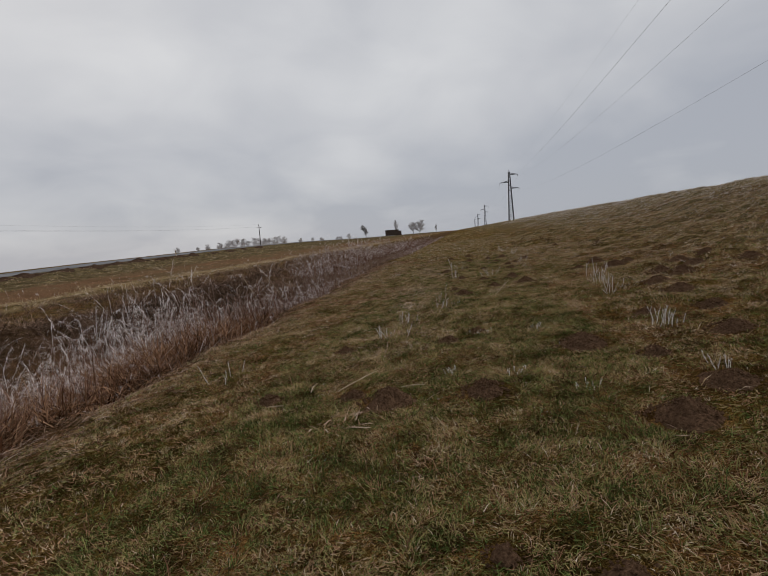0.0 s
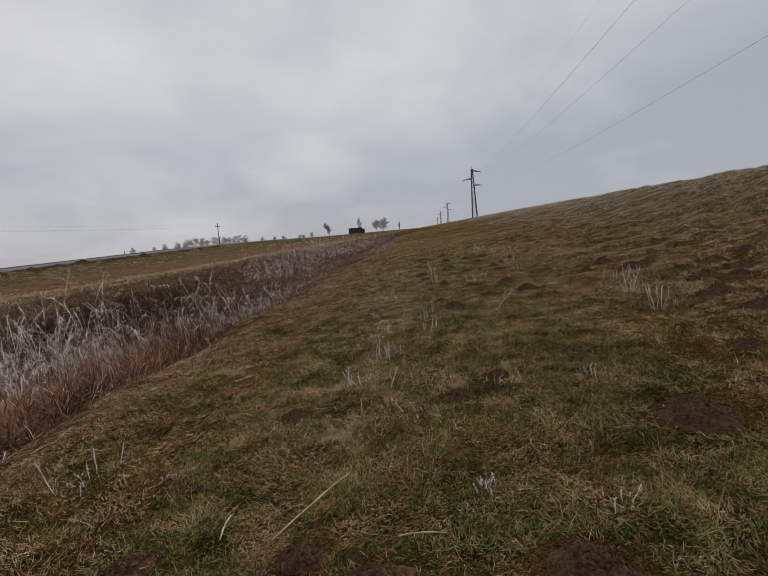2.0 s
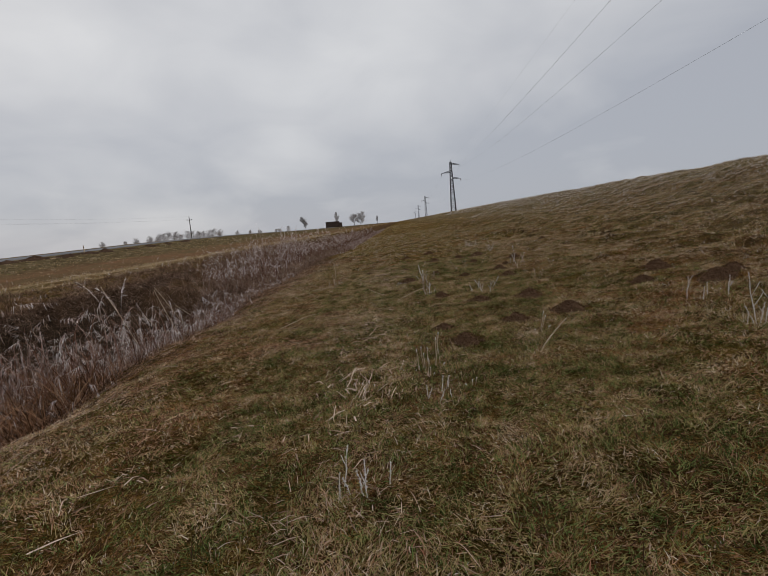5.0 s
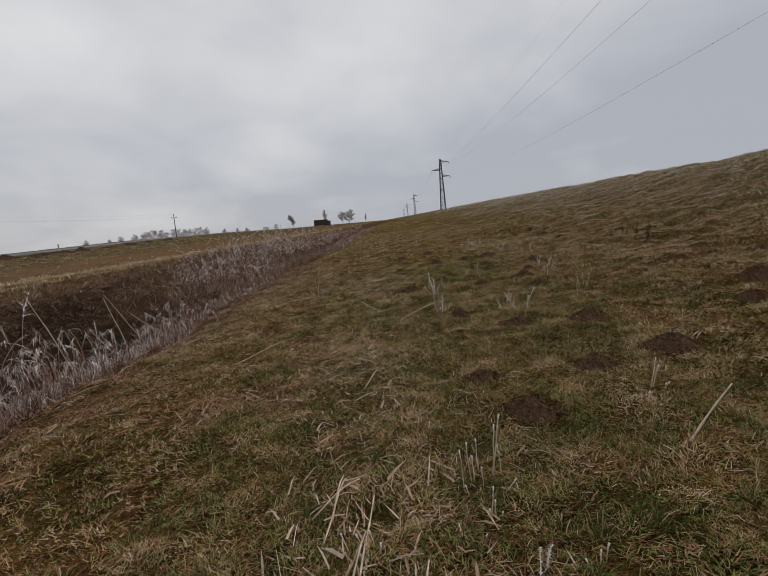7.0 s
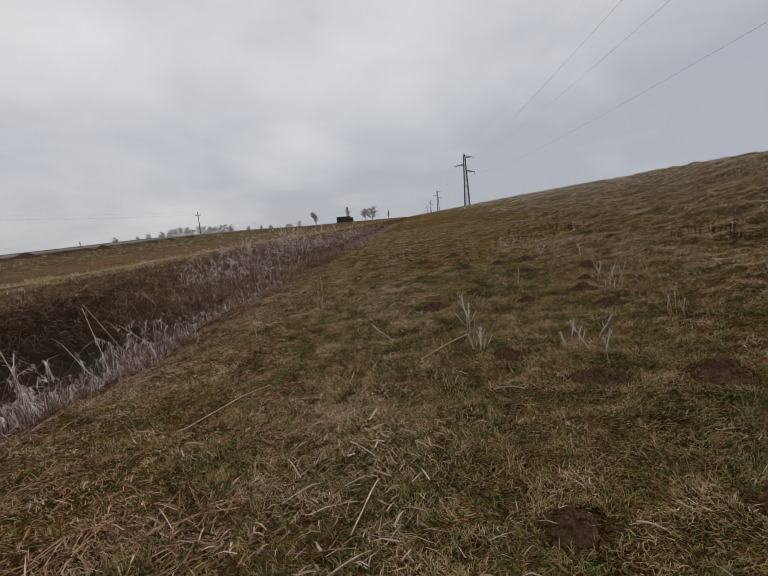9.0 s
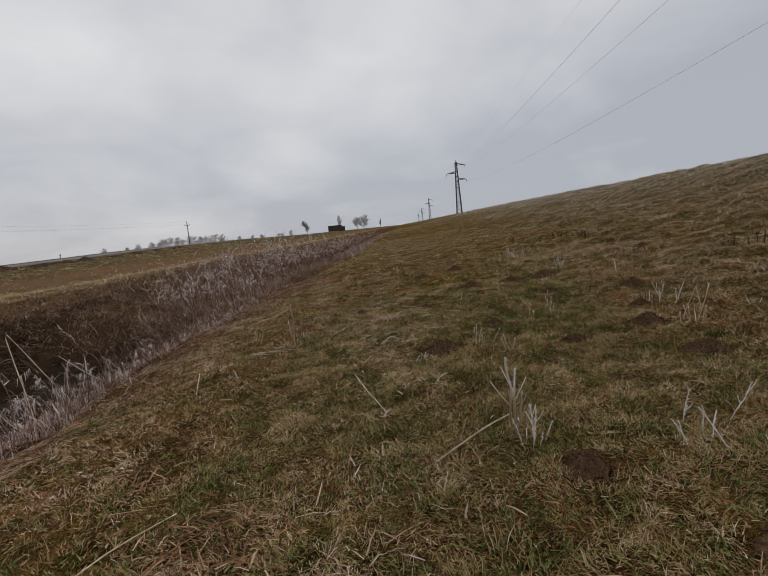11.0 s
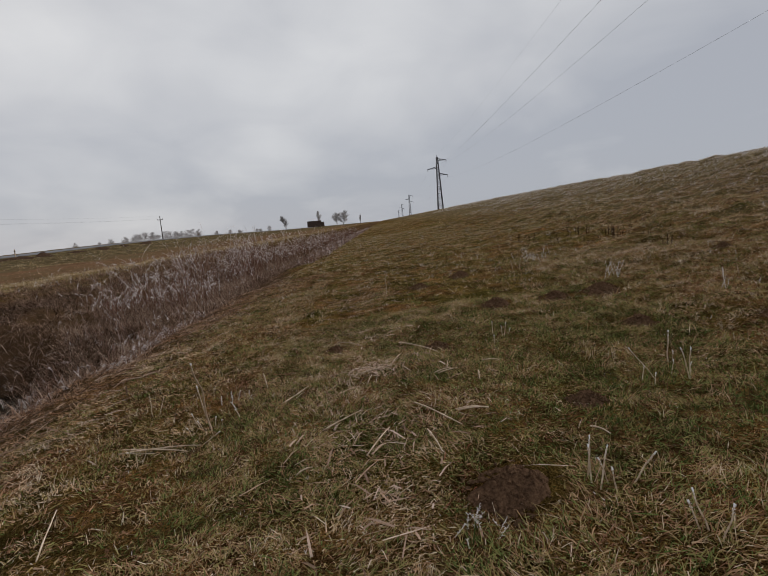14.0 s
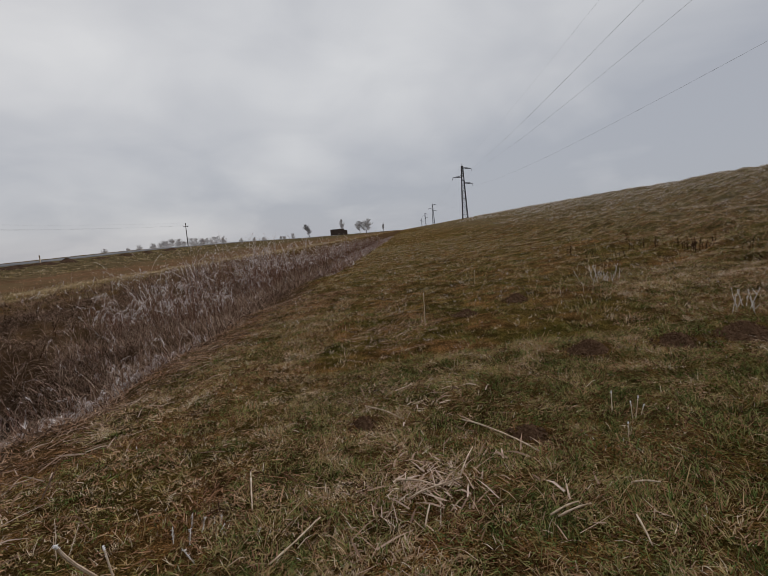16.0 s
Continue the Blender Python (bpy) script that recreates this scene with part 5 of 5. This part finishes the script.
def pylon(loc, top):
    """A slim lattice mast with three arms in a triangle."""
    root = new("lattice_pylon")
    root.location = loc
    h = top - loc.z
    b0, b1 = 0.85, 0.24

    def half(z):
        return b0 + (b1 - b0) * min(z / (h - 0.8), 1)

    for cx, cy in ((1, 1), (-1, 1), (-1, -1), (1, -1)):
        v, f = [], []
        beam(v, f, (cx * b0, cy * b0, -0.5), (cx * b1, cy * b1, h - 0.8), 0.16)
        part("leg", v, f, STEEL, root)
    levels = [0.0]
    while levels[-1] < h - 1.2:
        levels.append(levels[-1] + 1.55 * half(levels[-1]) + 0.15)
    levels[-1] = h - 0.8
    for sx, sy, name in ((1, 0, "side_lattice"), (-1, 0, "side_lattice"), (0, 1, "face_lattice"), (0, -1, "face_lattice")):
        v, f = [], []
        for i, (z0, z1) in enumerate(zip(levels, levels[1:])):
            a, b = half(z0), half(z1)
            ends = []
            for z, w in ((z0, a), (z1, b)):
                ends.append([Vector((sx * w + sy * w * k, sy * w + sx * w * k, z)) for k in (-1, 1)])
            beam(v, f, ends[0][i % 2], ends[1][1 - i % 2], 0.07)
            beam(v, f, ends[1][0], ends[1][1], 0.07)
        part(name, v, f, STEEL, root)
    v, f = [], []
    tube(v, f, [(0, 0, h - 0.9), (0, 0, h)], [0.09, 0.05], 6)
    part("peak", v, f, STEEL, root)
    for side, z, reach in ARMS:
        z = z - 20.72 + top - loc.z
        w = half(z)
        v, f = [], []
        tip = Vector((side * reach, 0, z))
        for k in (-1, 1):
            beam(v, f, (side * w * 0.9, k * w, z), tip, 0.09)
            beam(v, f, (side * w * 0.9, k * w, z + 0.62), tip, 0.09)
            for s in (0.3, 0.6):
                low = Vector((side * w, k * w, z)).lerp(tip, s)
                high = Vector((side * w, k * w, z + 0.62)).lerp(tip, s)
                beam(v, f, low, high, 0.06)
                beam(v, f, Vector((side * w, k * w, z)).lerp(tip, s - 0.3), high, 0.06)
        arm = part("crossarm", v, f, STEEL, root)
        v, f = [], []
        prof = [(0, 0.03)]
        for i in range(5):
            prof += [(0.08 + i * 0.15, 0.035), (0.11 + i * 0.15, 0.12), (0.15 + i * 0.15, 0.05)]
        tube(v, f, [(side * reach, 0, z - d) for d, _ in prof], [r for _, r in prof], 8)
        part("insulator", v, f, GLASSY, arm)
    return tagged(root, "slim grey steel lattice power pylon with three arms, behind the dike", "pylon", "pylons of the power line")


def on_land(x, y):
    return Vector((x, y, float(ground_height(x, y))))


pylon(on_land(26.15, 180.0), 20.72)
for x, y, top in ((39.5, 415.0, 20.4), (52.9, 650.0, 20.2), (72.0, 960.0, 19.5)):
    pylon(on_land(x, y), top)
for side, z, reach, r in ((1, 18.15, 2.9, 0.0078), (-1, 15.6, 3.3, 0.0068), (1, 13.45, 3.1, 0.0068), (0, 20.7, 0, 0.004)):
    wire("power_wire", (26.15 + side * reach, 180, z), (26.15 - 0.073 * 270 + side * reach, -90, z), 4.3 if reach else 3.4, r, "long dark sagging power line wire", 60)
    wire("power_wire", (26.15 + side * reach, 180, z), (39.5 + side * reach, 415, z - 0.3), 3.6 if reach else 2.8, r, "long dark sagging power line wire", 40)

# ---- far trees and straw stack ----


def bare_tree(x, y, z, height, spread, seed, label, twig=TWIG, levels=3, category="tree", least=0.085):
    """A winter tree: tapered trunk, limbs and a crown of many fine twigs."""
    local = random.Random(seed)
    root = new("bare_tree")
    root.location = (x, y, z)
    tv, tf, cv, cf = [], [], [], []

    def grow(p, d, length, r, level):
        n = 6 if level == 0 else 3 if level == 1 else 2
        path, q, dd = [p], p, d
        for _ in range(n):
            dd = (dd + Vector((local.gauss(0, 0.10), local.gauss(0, 0.10), 0.10 * level + local.gauss(0, 0.05)))).normalized()
            q = q + dd * length / n
            path.append(q)
        v, f = (tv, tf) if level == 0 else (cv, cf)
        tube(v, f, path, [max(r * (1 - 0.85 * i / n), least * 0.6) for i in range(n + 1)], 6 if level == 0 else 3, False)
        if level >= levels:
            return
        for j in range((26, 13, 4)[level]):
            s = local.uniform(0.2, 1.0) if level == 0 else local.uniform(0.25, 1.0)
            i = min(int(s * n), n - 1)
            q = path[i].lerp(path[i + 1], s * n - i)
            out = Vector((local.gauss(0, 1), local.gauss(0, 1), 0)).normalized()
            tilt = spread * local.uniform(0.7, 1.25)
            reach = height * 0.62 * spread ** 0.5 * math.sqrt(max(1.04 - s, 0.03)) * local.uniform(0.55, 1.0) * (0.55 + 0.45 * min(s * 2.5, 1)) if level == 0 else length * local.uniform(0.35, 0.6)
            grow(q, (dd * math.cos(tilt) + out * math.sin(tilt)).normalized(), reach, max(r * 0.42, least), level + 1)

    grow(Vector((0, 0, -0.3)), Vector((0, 0, 1)), height * 0.95, height * 0.02, 0)
    part("trunk", tv, tf, BARK, root)
    part("crown", cv, cf, twig, root, "fine bare twigs")
    return tagged(root, label, category)


def far_tree(x, y, *rest, **more):
    return bare_tree(x, y, float(ground_height(x, y)) - 0.1, *rest, **more)


far_tree(-42.1, 300, 7.4, 0.7, 5, "lone bare roadside tree with open crown", twig=DARKTWIG, least=0.045)
far_tree(-36, 450, 13, 0.4, 6, "tall pale rimed tree behind the straw stack")
far_tree(-20.6, 450, 11, 0.9, 7, "broad bare tree white with rime")
far_tree(-15.2, 450, 13, 0.9, 8, "large bare tree white with rime")
far_tree(-0.5, 500, 10, 0.25, 9, "narrow dark bare poplar far off", twig=DARKTWIG)
for i, (x, h) in enumerate(((-303, 7), (-285, 6), (-270, 8.5), (-257, 7.5), (-246, 12), (-238, 11), (-231, 10), (-217, 11), (-208, 9), (-199, 9.5), (-190, 10), (-182, 9.5), (-157, 6.5), (-131, 5.5), (-122, 5), (-113, 5.5), (-106, 7), (-296, 6), (-277, 8), (-263, 7), (-251, 11), (-242, 10), (-224, 8), (-212, 10), (-194, 9), (-186, 10.5), (-178, 8), (-150, 6), (-140, 5))):
    bare_tree(x + (i % 3) * 2, 560 + (i * 37) % 40, -0.22 * h, h * 1.35, 0.95, 20 + i, "distant bare tree in a rimed tree line", levels=2, least=0.11)["group"] = "distant tree line"

stack = new("straw_stack")
stack.location = (-38.6, 380.0, float(ground_height(-33, 380)) - 0.1)
for row in range(4):
    for col in range(6 if row < 3 else 5):
        v, f = [], []
        bm = bmesh.new()
        bmesh.ops.create_cube(bm, size=1.0, matrix=Matrix.Translation((1.0 + col * 2.0, 0, 0.55 + row * 1.1)) @ Matrix.Diagonal((2.0, 2.4, 1.1, 1)))
        bmesh.ops.bevel(bm, geom=bm.edges[:], offset=0.05, segments=2, affect="EDGES")
        me = bpy.data.meshes.new("bale")
        bm.to_mesh(me)
        bm.free()
        me.materials.append(BALE)
        ob = new("bale", me)
        ob.parent = stack
        ob.rotation_euler = (0, 0, 0.004 * ((row * 7 + col * 3) % 5 - 2))
tagged(stack, "long dark weathered straw bale stack with a stepped end", "straw stack")
